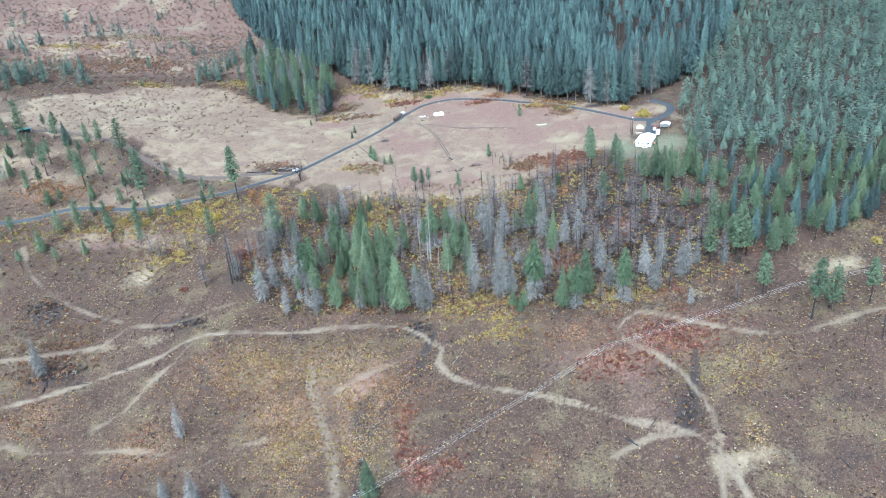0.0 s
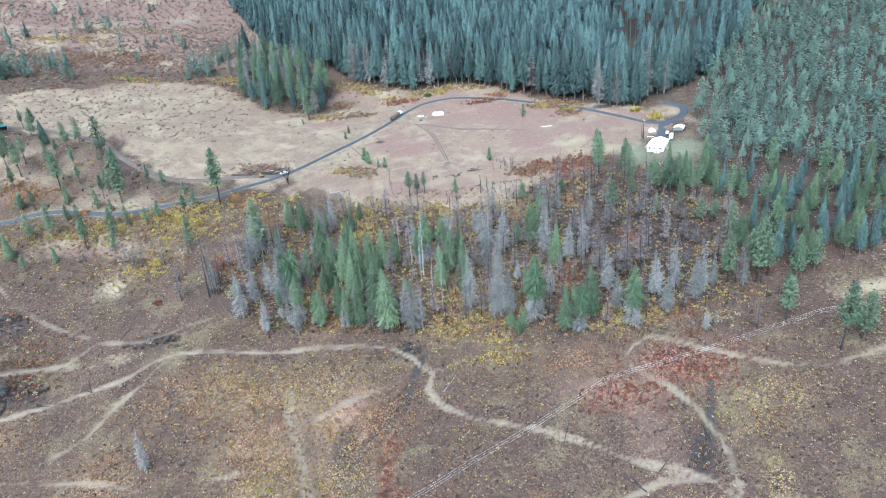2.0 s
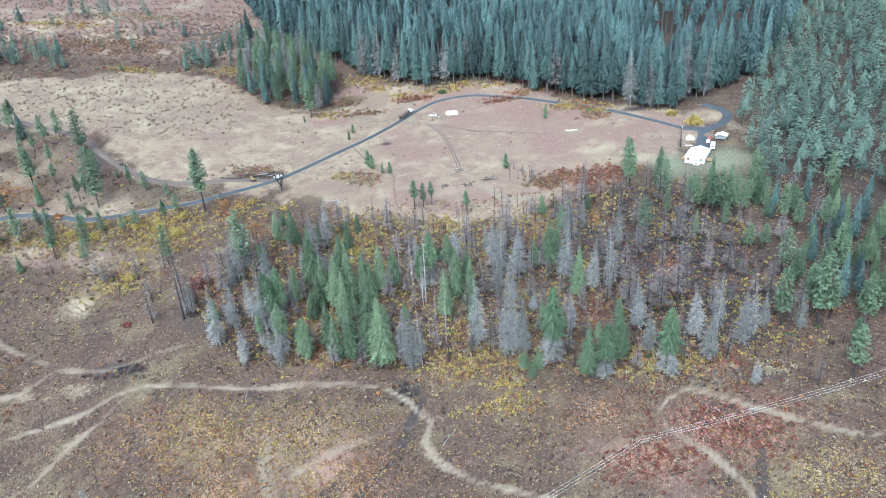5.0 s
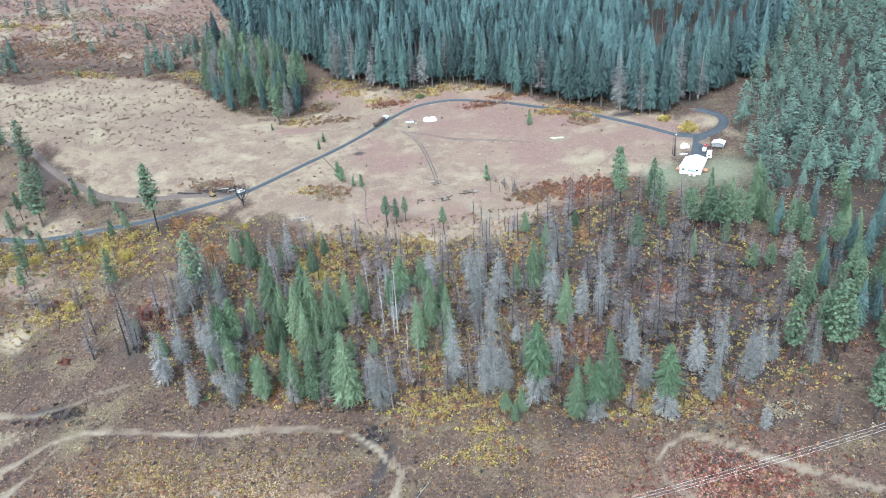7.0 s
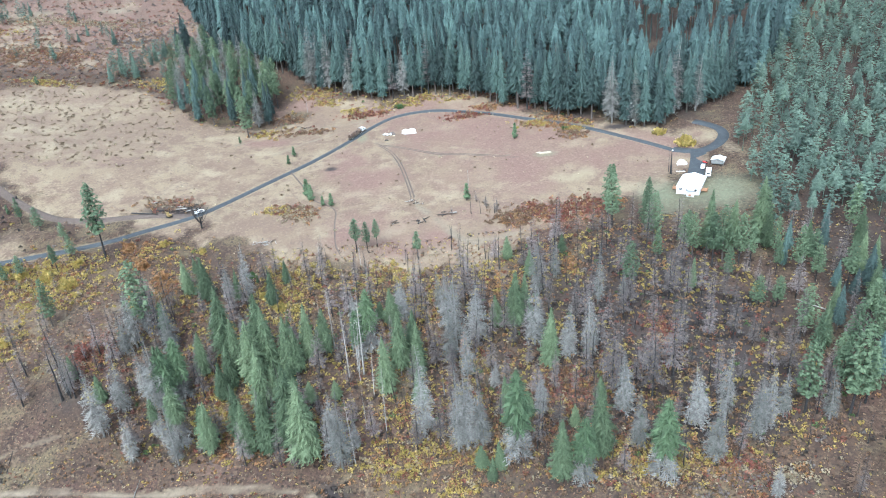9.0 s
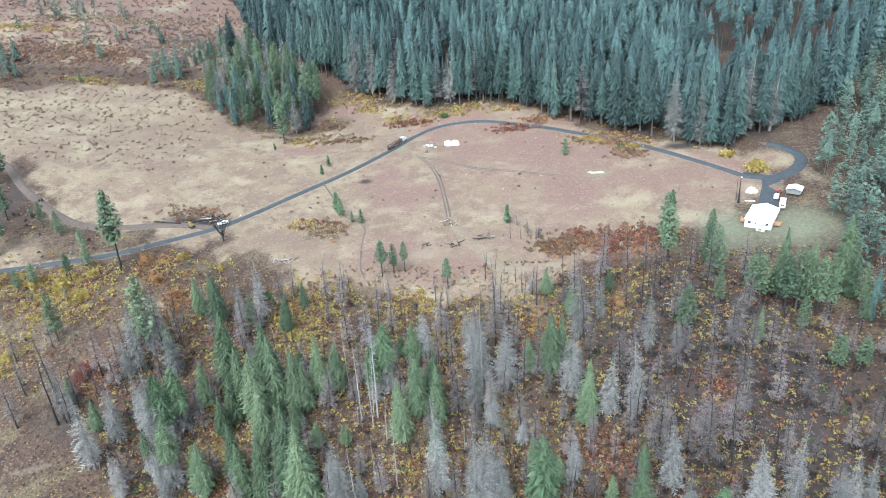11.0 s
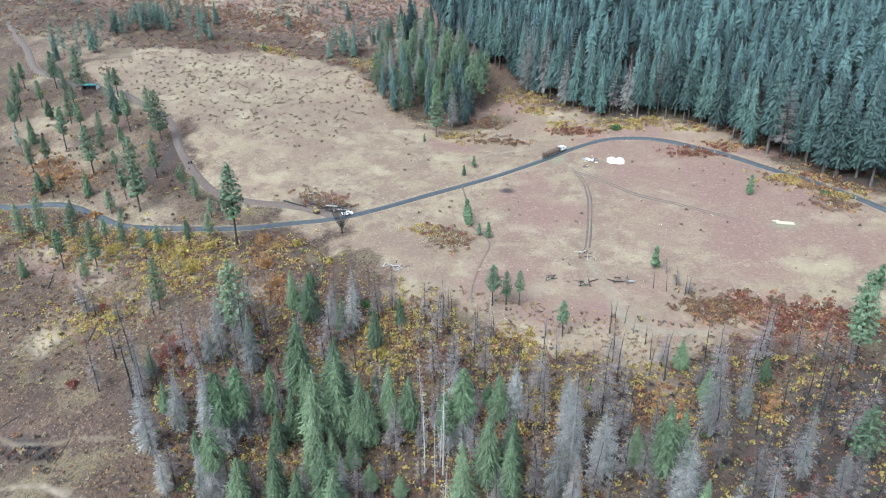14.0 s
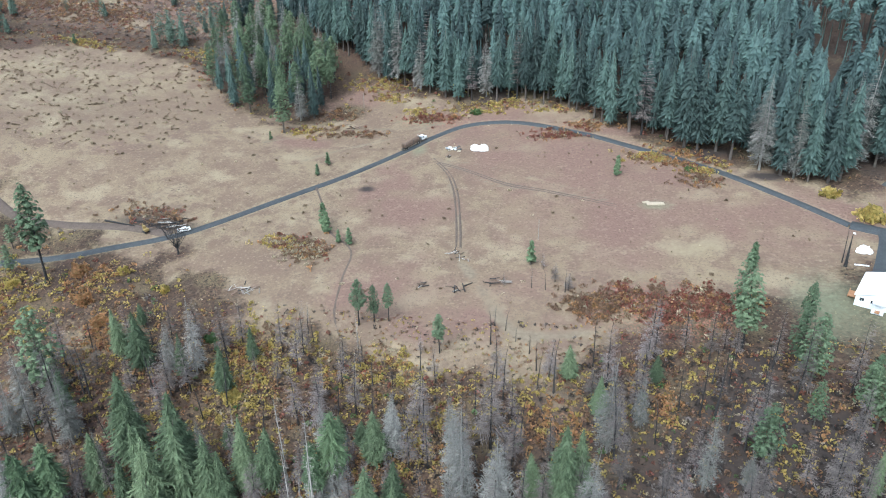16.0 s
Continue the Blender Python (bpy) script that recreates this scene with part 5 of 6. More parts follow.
def window(parent, x, y, z, w, h, rz):
    win = part("window", box(B(), w + 0.2, 0.10, h + 0.2, x, y, z - 0.1, rz), M_WHITE, parent, "white window frame")
    dx, dy = math.sin(radians(rz)) * 0.06, -math.cos(radians(rz)) * 0.06
    for s in (-1, 1):
        ox, oy = math.cos(radians(rz)) * s * w / 4, math.sin(radians(rz)) * s * w / 4
        part("pane", box(B(), w / 2 - 0.06, 0.04, h, x + dx + ox, y + dy + oy, z, rz), M_GLASS, win, "dark glass pane")
    return win


def white_house():
    ob = thing("house", on_land(137.8, 493.6, -26, 0.3), "white double-wide house with a bright white metal roof", "house")
    half, length, eave, ridge = 5.5, 18.5, 2.7, 4.3
    part("wall", body_with_gables(B(), half, length, eave, ridge), M_SIDING, ob, "white horizontal siding")
    roof = part("roof", gable(B(), half, length, eave, ridge, 0.45), M_WHITE, ob, "bright white metal roof")
    for k in range(11):
        y = -length / 2 + 0.8 + k * (length - 1.6) / 10
        for s in (-1, 1):
            part("seam", rod(B(), (s * 0.1, y, ridge + 0.12), (s * (half + 0.3), y, eave + 0.07), 0.04, sides=4), M_WHITE, roof)
    part("vent_pipe", rod(B(), (1.8, 2, 3.4), (1.8, 2, 4.5), 0.09), M_CHROME, roof, "short grey vent pipe")
    part("vent_pipe", rod(B(), (-2.0, -3, 3.4), (-2.0, -3, 4.3), 0.09), M_CHROME, roof, "short grey vent pipe")
    y = -length / 2 - 0.04
    window(ob, -3.6, y, 0.9, 1.3, 1.1, 0)
    window(ob, 3.4, y, 0.9, 1.6, 1.1, 0)
    window(ob, -0.6, y, 0.9, 1.0, 0.9, 0)
    for k in range(4):
        window(ob, -half - 0.04, -5.5 + 3.7 * k, 0.9, 1.2, 1.0, -90)
        window(ob, half + 0.04, -5.5 + 3.7 * k, 0.9, 1.2, 1.0, 90)
    door = part("door", box(B(), 0.95, 0.10, 2.05, 1.3, y - 0.02, 0.05), M_SIDING, ob, "white entrance door")
    part("door_handle", box(B(), 0.05, 0.10, 0.14, 1.65, y - 0.08, 1.0), M_CHROME, door)
    part("porch", box(B(), 3.4, 2.4, 1.5, 1.5, y - 1.2, -1.3), M_SIDING, ob, "white boxed porch")
    roof2 = box(B(), 3.8, 2.8, 0.1, 1.5, y - 1.3, 2.45, 0, 6)
    part("porch_roof", roof2, M_WHITE, ob, "flat white porch roof")
    for s in (-1, 1):
        part("post", rod(B(), (1.5 + s * 1.6, y - 2.3, 0.1), (1.5 + s * 1.6, y - 2.3, 2.4), 0.07), M_WHITE, ob)
    for k in range(3):
        part("step", box(B(), 1.4, 0.35, 0.18, 1.5, y - 2.6 - 0.33 * k, -0.05 - 0.2 * k), M_DECK, ob)
    for side, y0, w in ((-1, -4.2, 2.6), (1, -3.0, 3.0)):
        deck = part("deck", box(B(), w, 4.6, 0.16, side * (half + w / 2 + 0.02), y0, 0.0), M_DECK, ob, "orange-brown wooden side deck")
        for k in range(8):
            part("board", box(B(), w - 0.05, 0.5, 0.03, side * (half + w / 2 + 0.02), y0 - 2.0 + 0.57 * k, 0.162), M_DECK, deck)
        for k in range(4):
            part("deck_post", rod(B(), (side * (half + w - 0.1), y0 - 2.1 + 1.4 * k, -1.6), (side * (half + w - 0.1), y0 - 2.1 + 1.4 * k, 1.05), 0.06), M_DECK, deck)
        part("rail", box(B(), 0.1, 4.5, 0.08, side * (half + w - 0.1), y0, 1.0), M_DECK, deck)
    return ob


white_house()


def wheel(parent, x, y, z, r, w=0.26):
    t = part("wheel", rod(B(), (x - w / 2, y, z), (x + w / 2, y, z), r, sides=14), M_RUBBER, parent, "black tyre")
    part("rim", rod(B(), (x - w / 2 - 0.01, y, z), (x + w / 2 + 0.01, y, z), r * 0.55, sides=10), M_CHROME, t, "pale steel rim")
    return t


def camper():
    ob = thing("camper_trailer", on_land(149.6, 504.0, -20, 0.1), "white travel trailer parked beside the house", "trailer")
    part("body", box(B(), 2.6, 7.6, 2.5, 0, 0, 0.6, bevel=0.3), M_WHITE, ob, "rounded white body")
    for k in range(3):
        part("window", box(B(), 0.06, 1.1, 0.7, -1.3, -2.4 + 2.3 * k, 1.7, bevel=0.02), M_GLASS, ob)
        part("window", box(B(), 0.06, 1.1, 0.7, 1.3, -2.4 + 2.3 * k, 1.7, bevel=0.02), M_GLASS, ob)
    part("window", box(B(), 1.5, 0.06, 0.7, 0, -3.8, 1.7, bevel=0.02), M_GLASS, ob)
    part("roof_vent", box(B(), 0.6, 0.6, 0.2, 0, 1.2, 3.08, bevel=0.05), M_SIDING, ob)
    part("air_unit", box(B(), 0.8, 1.1, 0.3, 0, -1.0, 3.08, bevel=0.08), M_SIDING, ob)
    for s in (-1, 1):
        for y in (-0.5, 0.5):
            wheel(ob, s * 1.15, y, 0.36, 0.36)
    part("drawbar", box(B(), 0.14, 1.6, 0.14, 0, 4.5, 0.5), M_DARK, ob)


def carport():
    ob = thing("carport", on_land(158.2, 515.5, -28, 0.1), "white gable-roofed metal carport with grey front", "carport")
    part("roof", gable(B(), 3.2, 6.4, 2.6, 3.5, 0.25), M_WHITE, ob, "bright white roof sheet")
    for x in (-3.0, 3.0):
        for k in range(4):
            part("post", rod(B(), (x, -3.0 + 2.0 * k, -0.5), (x, -3.0 + 2.0 * k, 2.65), 0.06), M_CHROME, ob)
    part("back_panel", box(B(), 6.1, 0.06, 3.1, 0, 3.1, -0.4), M_SIDING, ob)
    for x in (-3.08, 3.08):
        part("side_panel", box(B(), 0.05, 6.2, 1.5, x, 0, 1.1), M_SIDING, ob)
    part("front_panel", box(B(), 6.1, 0.05, 2.1, 0, -3.12, 0.5), M_GRAVEL, ob, "grey front sheet")


def little_trailer():
    ob = thing("cargo_trailer", on_land(149.0, 511.5, -25, 0.1), "small white box trailer on the asphalt apron", "trailer")
    part("body", box(B(), 1.9, 3.2, 1.7, 0, 0, 0.5, bevel=0.12), M_WHITE, ob)
    for s in (-1, 1):
        wheel(ob, s * 0.95, 0, 0.32, 0.32)
    part("drawbar", box(B(), 0.1, 1.3, 0.1, 0, 2.2, 0.5), M_DARK, ob)
    part("door", box(B(), 1.6, 0.05, 1.4, 0, -1.61, 0.6), M_SIDING, ob)


def mower():
    ob = thing("garden_tractor", on_land(152.2, 517.5, 40, 0.1), "small red garden tractor on the asphalt apron", "tractor")
    part("hood", box(B(), 0.9, 1.3, 0.7, 0, 0.8, 0.5, bevel=0.15), M_RED, ob)
    part("fender", box(B(), 1.3, 1.1, 0.4, 0, -0.4, 0.6, bevel=0.1), M_RED, ob)
    part("seat", box(B(), 0.5, 0.5, 0.6, 0, -0.5, 1.0, bevel=0.1), M_RUBBER, ob)
    part("steering_wheel", rod(B(), (0, 0.2, 1.2), (0, 0.1, 1.3), 0.2, sides=12), M_RUBBER, ob)
    for s in (-1, 1):
        wheel(ob, s * 0.6, -0.4, 0.4, 0.42, 0.3)
        wheel(ob, s * 0.5, 1.1, 0.27, 0.27, 0.2)


def heap(name, m, lobes, material, label, category, seed):
    """A lumpy covered heap: a few squashed, uneven domes drawn into one sheet."""
    g = np.random.default_rng(seed)
    bm = B()
    for x, y, rx, ry, h in lobes:
        made = bmesh.ops.create_icosphere(bm, subdivisions=3, radius=1.0)
        for v in made["verts"]:
            d = v.co.copy()
            k = 1 + 0.45 * (noise.noise(d * 2.6 + Vector((seed, x, y))))
            v.co = Vector((x + d.x * rx * k, y + d.y * ry * k, max(-0.15, d.z * h * k)))
    ob = tagged(part(name, bm, material), label, category)
    ob.matrix_world = m
    return ob


camper()
carport()
little_trailer()
mower()
heap("tarped_stack", on_land(140.5, 520.5, 10), [(0, 0, 2.4, 1.8, 2.2), (1.2, -0.6, 1.4, 1.3, 1.5)], M_TARP, "stack under a white tarpaulin beside the drive", "tarp", 3)
plank = tagged(part("plank", box(B(), 4.6, 0.5, 0.3), M_WHITE), "white board lying on the yard grass", "board")
plank.matrix_world = on_land(137.5, 511.5, -5, 0.05)


def yard_pole():
    ob = thing("yard_pole", on_land(132.0, 510.5, 0, -0.3), "charred dark tree trunk used as a pole with a lamp", "pole")
    part("trunk", trunk_mesh("trunk", 13.5, 0.6, M_BLACK, 8, bend=0.05), None, ob)
    part("lamp_head", box(B(), 0.6, 0.9, 0.35, 0, -0.4, 13.0, bevel=0.08), M_WHITE, ob, "white lamp head")
    part("stub_branches", soup("stub_branches", sprays(4, 11.0, 0.2, 0.6, 1.6, 5, 3, 2, 0.05, 0.1, 0.3, stems=True), M_BLACK), None, ob)


yard_pole()


def bush(x, y, w, h, kind, label, seed, n=420):
    ob = thing("bush", on_land(x, y), label, "bush")
    g = np.random.default_rng(seed)
    d = g.normal(0, 1, (n, 3))
    d /= np.linalg.norm(d, axis=1)[:, None]
    d[:, 2] = np.abs(d[:, 2])
    lump = 0.75 + 0.35 * np.sin(d[:, 0] * 4 + seed) * np.cos(d[:, 1] * 5)
    mid = d * np.array([w, w, h]) * (lump * g.uniform(0.6, 1.0, n))[:, None]
    a = g.normal(0, 1, (n, 3)) * 0.22
    b = np.cross(a, g.normal(0, 1, (n, 3)))
    v = np.stack([mid - a, mid - b, mid + a, mid + b], 1).reshape(-1, 3)
    crown = part("crown", raw_mesh("crown", v, np.arange(len(v)).reshape(-1, 4), M_LEAF[kind]), None, ob)
    bm = B()
    for k in range(6):
        t = k * 1.05
        rod(bm, (0.1 * math.cos(t), 0.1 * math.sin(t), -0.3), (0.6 * w * math.cos(t), 0.6 * w * math.sin(t), h * 0.7), 0.07, 0.02, 5)
    part("stems", bm, M_BARK, ob)
    return ob


bush(149, 545, 6.6, 6.0, "yellow", "large rounded yellow-leaved bush inside the driveway loop", 2, 1500)
bush(139, 563, 4.6, 4.4, "yellow", "yellow autumn bush at the wood's edge", 5, 700)
for n, (x, y, w, h, kind, text) in enumerate((
        (-186, 457, 5.2, 5.4, "yellow", "tall yellow autumn shrub below the lane"), (-172, 449, 5.6, 5.0, "yellow", "broad yellow autumn shrub below the lane"),
        (-200, 458, 4.2, 3.8, "yellow", "yellow autumn shrub below the lane"), (-173, 464, 3.8, 4.2, "yellow", "yellow autumn shrub beside the lane"),
        (-211, 463, 3.4, 3.0, "yellow", "low yellow autumn shrub beside the lane"), (-188, 416, 4.4, 2.6, "yellow", "low yellow autumn shrub on the bare slope"),
        (-132, 435, 4.4, 4.4, "yellow", "yellow autumn shrub among fire-killed trees"), (-152, 475, 4.6, 5.4, "orange", "bright orange autumn shrub below the lane"),
        (-139, 460, 4.2, 4.0, "orange", "rust-orange autumn shrub below the lane"), (-126, 451, 4.2, 3.6, "orange", "orange autumn shrub beside the burnt stand"),
        (-146, 407, 5.0, 5.2, "red", "rust-red autumn shrub beside grey dead firs"), (-198, 419, 3.4, 2.2, "red", "dark red low shrub on the bare slope"),
        (-177, 384, 2.8, 1.6, "red", "small red shrub on the bare slope"), (-112, 471, 2.0, 3.8, "yellow", "small bright yellow autumn tree"),
        (-134, 478, 2.8, 3.4, "yellow", "yellow autumn shrub beside the meadow"), (-82, 451, 3.0, 2.2, "green", "low green shrub beside the burnt stand"),
        (-240, 455, 4.0, 3.6, "yellow", "yellow autumn shrub below the lane"), (-224, 452, 4.4, 3.4, "yellow", "broad yellow autumn shrub below the lane"),
        (-256, 470, 3.6, 3.0, "orange", "orange autumn shrub above the lane"), (-300, 489, 4.2, 2.6, "orange", "low orange autumn shrub above the lane"),
        (-72, 438, 4.6, 2.8, "yellow", "low yellow autumn shrub in the burnt stand"), (-64, 430, 4.6, 2.6, "yellow", "low yellow autumn shrub in the burnt stand"))):
    bush(x, y, w, h, kind, text, 40 + n, int(90 * w * w ** 0.5))
bush(-24, 652, 4.0, 3.4, "green", "dark green low spruce thicket at the wood's edge", 11)
bush(-36, 648, 2.6, 2.2, "orange", "orange-brown bush at the wood's edge", 12, 220)
bush(229, 352, 3.6, 4.0, "yellow", "bright yellow autumn bush in pale grass", 13, 320)
bush(-258, 520, 2.0, 2.4, "red", "dark red autumn bush beside the dirt lane", 15, 220)
bush(86, 585, 3.2, 1.8, "green", "low green shrub beside the asphalt lane", 16, 260)


# ---- the meadow's vehicles and heaps ----
def log_truck():
    a, b = Vector((-55, 603)), Vector((-45.5, 621))
    d = (b - a).normalized()
    mid = (a + b) / 2
    rz = math.degrees(math.atan2(d.y, d.x)) - 90
    pitch = math.degrees(math.atan2(zt(b.x, b.y) - zt(a.x, a.y), (b - a).length))
    ob = thing("log_truck", pose(mid.x, mid.y, (zt(a.x, a.y) + zt(b.x, b.y)) / 2 + 0.2, pitch, 0, rz), "loaded log truck with a pale cab standing on the asphalt lane", "truck")
    part("chassis", box(B(), 1.1, 17.0, 0.3, 0, -1.0, 0.8), M_DARK, ob)
    cab = part("cab", box(B(), 2.4, 2.6, 2.2, 0, 6.2, 0.9, bevel=0.22), M_WHITE, ob, "pale painted cab")
    part("windscreen", box(B(), 2.0, 0.06, 0.8, 0, 7.51, 2.0), M_GLASS, cab)
    for s in (-1, 1):
        part("side_window", box(B(), 0.06, 1.1, 0.75, s * 1.2, 6.4, 2.0), M_GLASS, cab)
        part("exhaust", rod(B(), (s * 1.15, 4.7, 1.0), (s * 1.15, 4.7, 3.8), 0.1), M_CHROME, cab)
    hood = part("hood", box(B(), 1.8, 1.9, 1.3, 0, 8.3, 0.8, bevel=0.2), M_WHITE, ob)
    part("grille", box(B(), 1.2, 0.08, 0.9, 0, 9.26, 0.9), M_CHROME, hood)
    part("bumper", box(B(), 2.4, 0.25, 0.4, 0, 9.4, 0.45), M_CHROME, ob)
    for s in (-1, 1):
        part("headlight", box(B(), 0.3, 0.1, 0.25, s * 0.8, 9.28, 1.1), M_GLASS, hood)
        wheel(ob, s * 1.05, 8.2, 0.52, 0.52, 0.3)
        for y in (3.4, 2.1, -6.2, -7.5):
            wheel(ob, s * 1.0, y, 0.52, 0.52, 0.55)
    part("headboard", box(B(), 2.4, 0.15, 2.3, 0, 4.3, 1.0), M_CHROME, ob)
    for y in (3.4, -1.5, -7.0):
        bunk = part("bunk", box(B(), 2.5, 0.25, 0.25, 0, y, 1.1), M_DARK, ob)
        for s in (-1, 1):
            part("stake", box(B(), 0.12, 0.16, 2.3, s * 1.22, y, 1.1), M_DARK, bunk)
    g = np.random.default_rng(4)
    rows = ((1.58, 5), (2.0, 4), (2.42, 5), (2.85, 4), (3.2, 3))
    for z, n in rows:
        for k in range(n):
            x = (k - (n - 1) / 2) * 0.46
            r = g.uniform(0.19, 0.24)
            part("log", rod(B(), (x, -8.6 + g.uniform(-0.6, 0.5), z), (x + g.uniform(-.05, .05), 3.9 + g.uniform(-0.5, 0.2), z), r, r * 0.8, 9), M_LOG, ob)


log_truck()


def pickup():
    ob = thing("pickup_truck", pose(-125.2, 508.6, zt(-125.2, 508.6) + 0.25, 2, 0, -52), "white pickup truck on the asphalt lane beside a burnt tree", "pickup")
    part("lower_body", box(B(), 1.95, 5.5, 0.6, 0, 0, 0.5, bevel=0.12), M_WHITE, ob)
    part("hood", box(B(), 1.85, 1.5, 0.3, 0, 1.95, 1.05, bevel=0.1), M_WHITE, ob)
    cab = part("cab", box(B(), 1.75, 2.0, 0.75, 0, 0.3, 1.08, bevel=0.18), M_WHITE, ob)
    part("windscreen", box(B(), 1.5, 0.08, 0.45, 0, 1.28, 1.22, 0, 20), M_GLASS, cab)
    part("rear_window", box(B(), 1.4, 0.06, 0.4, 0, -0.7, 1.25), M_GLASS, cab)
    for s in (-1, 1):
        part("side_window", box(B(), 0.05, 1.5, 0.42, s * 0.87, 0.3, 1.25), M_GLASS, cab)
        part("bed_side", box(B(), 0.12, 2.0, 0.4, s * 0.88, -1.7, 1.0, bevel=0.03), M_WHITE, ob)
        part("headlight", box(B(), 0.35, 0.08, 0.2, s * 0.7, 2.73, 0.8), M_CHROME, ob)
        for y in (1.75, -1.65):
            wheel(ob, s * 0.88, y, 0.4, 0.4)
    part("tailgate", box(B(), 1.8, 0.1, 0.5, 0, -2.7, 0.95, bevel=0.03), M_WHITE, ob)
    part("bumper", box(B(), 1.8, 0.15, 0.2, 0, 2.78, 0.45), M_CHROME, ob)


pickup()


def loader():
    ob = thing("log_loader", on_land(-141, 505, 60, 0.1), "small yellow tracked loader among charred slash", "machine")
    for s in (-1, 1):
        part("track", box(B(), 0.5, 3.0, 0.8, s * 0.95, 0, 0, bevel=0.2), M_RUBBER, ob)
    part("body", box(B(), 1.9, 2.2, 1.0, 0, -0.3, 0.8, bevel=0.12), M_YELLOW, ob)
    cab = part("cab", box(B(), 1.1, 1.2, 1.2, -0.3, 0.5, 1.75, bevel=0.08), M_YELLOW, ob)
    part("window", box(B(), 0.9, 0.05, 0.7, -0.3, 1.11, 2.1), M_GLASS, cab)
    part("boom", rod(B(), (0.5, 0.6, 1.6), (0.5, 3.2, 2.8), 0.16, 0.12), M_YELLOW, ob)
    part("stick", rod(B(), (0.5, 3.2, 2.8), (0.5, 4.2, 0.6), 0.12, 0.1), M_YELLOW, ob)


loader()
heap("tarped_pile", on_land(-14.5, 608, 20), [(-1.9, 1.0, 2.6, 2.9, 2.4), (1.6, -0.6, 3.0, 2.4, 2.6), (2.8, 1.6, 1.8, 1.7, 1.8)], M_TARP, "large heap under bright white tarpaulins in the meadow", "tarp", 7)


def scrap_heap():
    ob = thing("scrap_heap", on_land(-28.5, 608.5, 0), "scattered heap of white sheets and grey scrap in the meadow", "scrap")
    g = np.random.default_rng(6)
    for k in range(22):
        x, y, z = g.normal(0, 2.1), g.normal(0, 1.4), g.uniform(0, 0.7)
        mat_k = (M_TARP, M_CHROME, M_WHITE, M_DARK, M_TAN)[int(g.integers(5))]
        part("sheet", box(B(), g.uniform(0.7, 2.4), g.uniform(0.5, 1.5), g.uniform(0.06, 0.35), x, y, z, g.uniform(0, 180), g.uniform(-18, 18), g.uniform(-18, 18)), mat_k, ob)


scrap_heap()


def quad():
    ob = thing("quad_bike", on_land(-29, 598.5, 70, 0.05), "brown and grey quad bike parked in the meadow", "quad bike")
    part("body", box(B(), 0.7, 1.9, 0.4, 0, 0, 0.55, bevel=0.12), M_LOG, ob)
    part("seat", box(B(), 0.45, 0.9, 0.25, 0, -0.2, 0.95, bevel=0.08), M_RUBBER, ob)
    part("rack", box(B(), 0.9, 0.6, 0.06, 0, -0.85, 1.0), M_CHROME, ob)
    part("handlebar", rod(B(), (-0.4, 0.5, 1.2), (0.4, 0.5, 1.2), 0.03), M_DARK, ob)
    for s in (-1, 1):
        for y in (-0.7, 0.7):
            wheel(ob, s * 0.5, y, 0.32, 0.33, 0.28)


quad()
pad = thing("stone_slab", on_land(70, 554, 12), "low pale sandy slab in a ring of green grass", "slab")
part("slab", box(B(), 7.5, 3.2, 0.5, 0, 0, -0.1, bevel=0.15), M_TAN, pad)
part("slab", box(B(), 3.0, 1.6, 0.4, -3.4, 1.9, -0.1, 20, bevel=0.12), M_TAN, pad)


def green_shed():
    ob = thing("green_shed", on_land(-362, 569.5, 24, 0.1), "low open shed with a green metal roof and white end", "shed")
    part("roof", gable(B(), 2.4, 9.5, 2.7, 3.4, 0.3), M_TEAL, ob, "blue-green metal roof").matrix_local = pose(0, 0, 0, 0, 0, 90)
    part("end_wall", box(B(), 0.12, 4.6, 3.0, 4.7, 0, -0.3), M_WHITE, ob, "white end wall")
    part("back_wall", box(B(), 9.3, 0.12, 3.0, 0, 2.3, -0.3), M_DARK, ob)
    part("west_wall", box(B(), 0.12, 4.6, 3.0, -4.7, 0, -0.3), M_DARK, ob)
    for k in range(4):
        part("post", rod(B(), (-4.5 + 3.0 * k, -2.3, -0.6), (-4.5 + 3.0 * k, -2.3, 2.75), 0.1), M_POLE, ob)
    part("stored_box", box(B(), 2.2, 1.4, 1.3, -2.0, 0.3, -0.2), M_DARK, ob)


green_shed()


# ---- the burnt tree by the lane, slash, logs and stumps ----
def many_stemmed():
    ob = thing("burnt_tree", on_land(-119.5, 494, 0, -0.3), "charred many-stemmed leafless tree beside the asphalt lane", "burnt tree")
    part("trunk", rod(B(), (0, 0, 0), (0.1, 0, 5.0), 0.42, 0.26, 9), M_BLACK, ob)
    g = np.random.default_rng(12)
    for k in range(17):
        t = k * 2.4 + g.uniform(-.3, .3)
        r = g.uniform(0.6, 5.0)
        foot = g.uniform(2.0, 4.8)
        elbow = Vector((r * 0.8 * math.cos(t), r * 0.8 * math.sin(t), foot + 2.5 + 0.5 * r))
        tip = Vector((r * 1.25 * math.cos(t), r * 1.25 * math.sin(t), g.uniform(13, 18) - 0.7 * r))
        bm = rod(B(), (0, 0, foot), elbow, 0.14, 0.1, 6)
        rod(bm, elbow, tip, 0.1, 0.03, 6)
        for q in range(9):
            s = elbow.lerp(tip, (q + 0.3) / 9)
            a = g.uniform(0, 6.28)
            rod(bm, s, s + Vector((1.1 * math.cos(a), 1.1 * math.sin(a), g.uniform(0.2, 1.6))), 0.07, 0.025, 4)
        part("limb", bm, M_BLACK, ob)


many_stemmed()


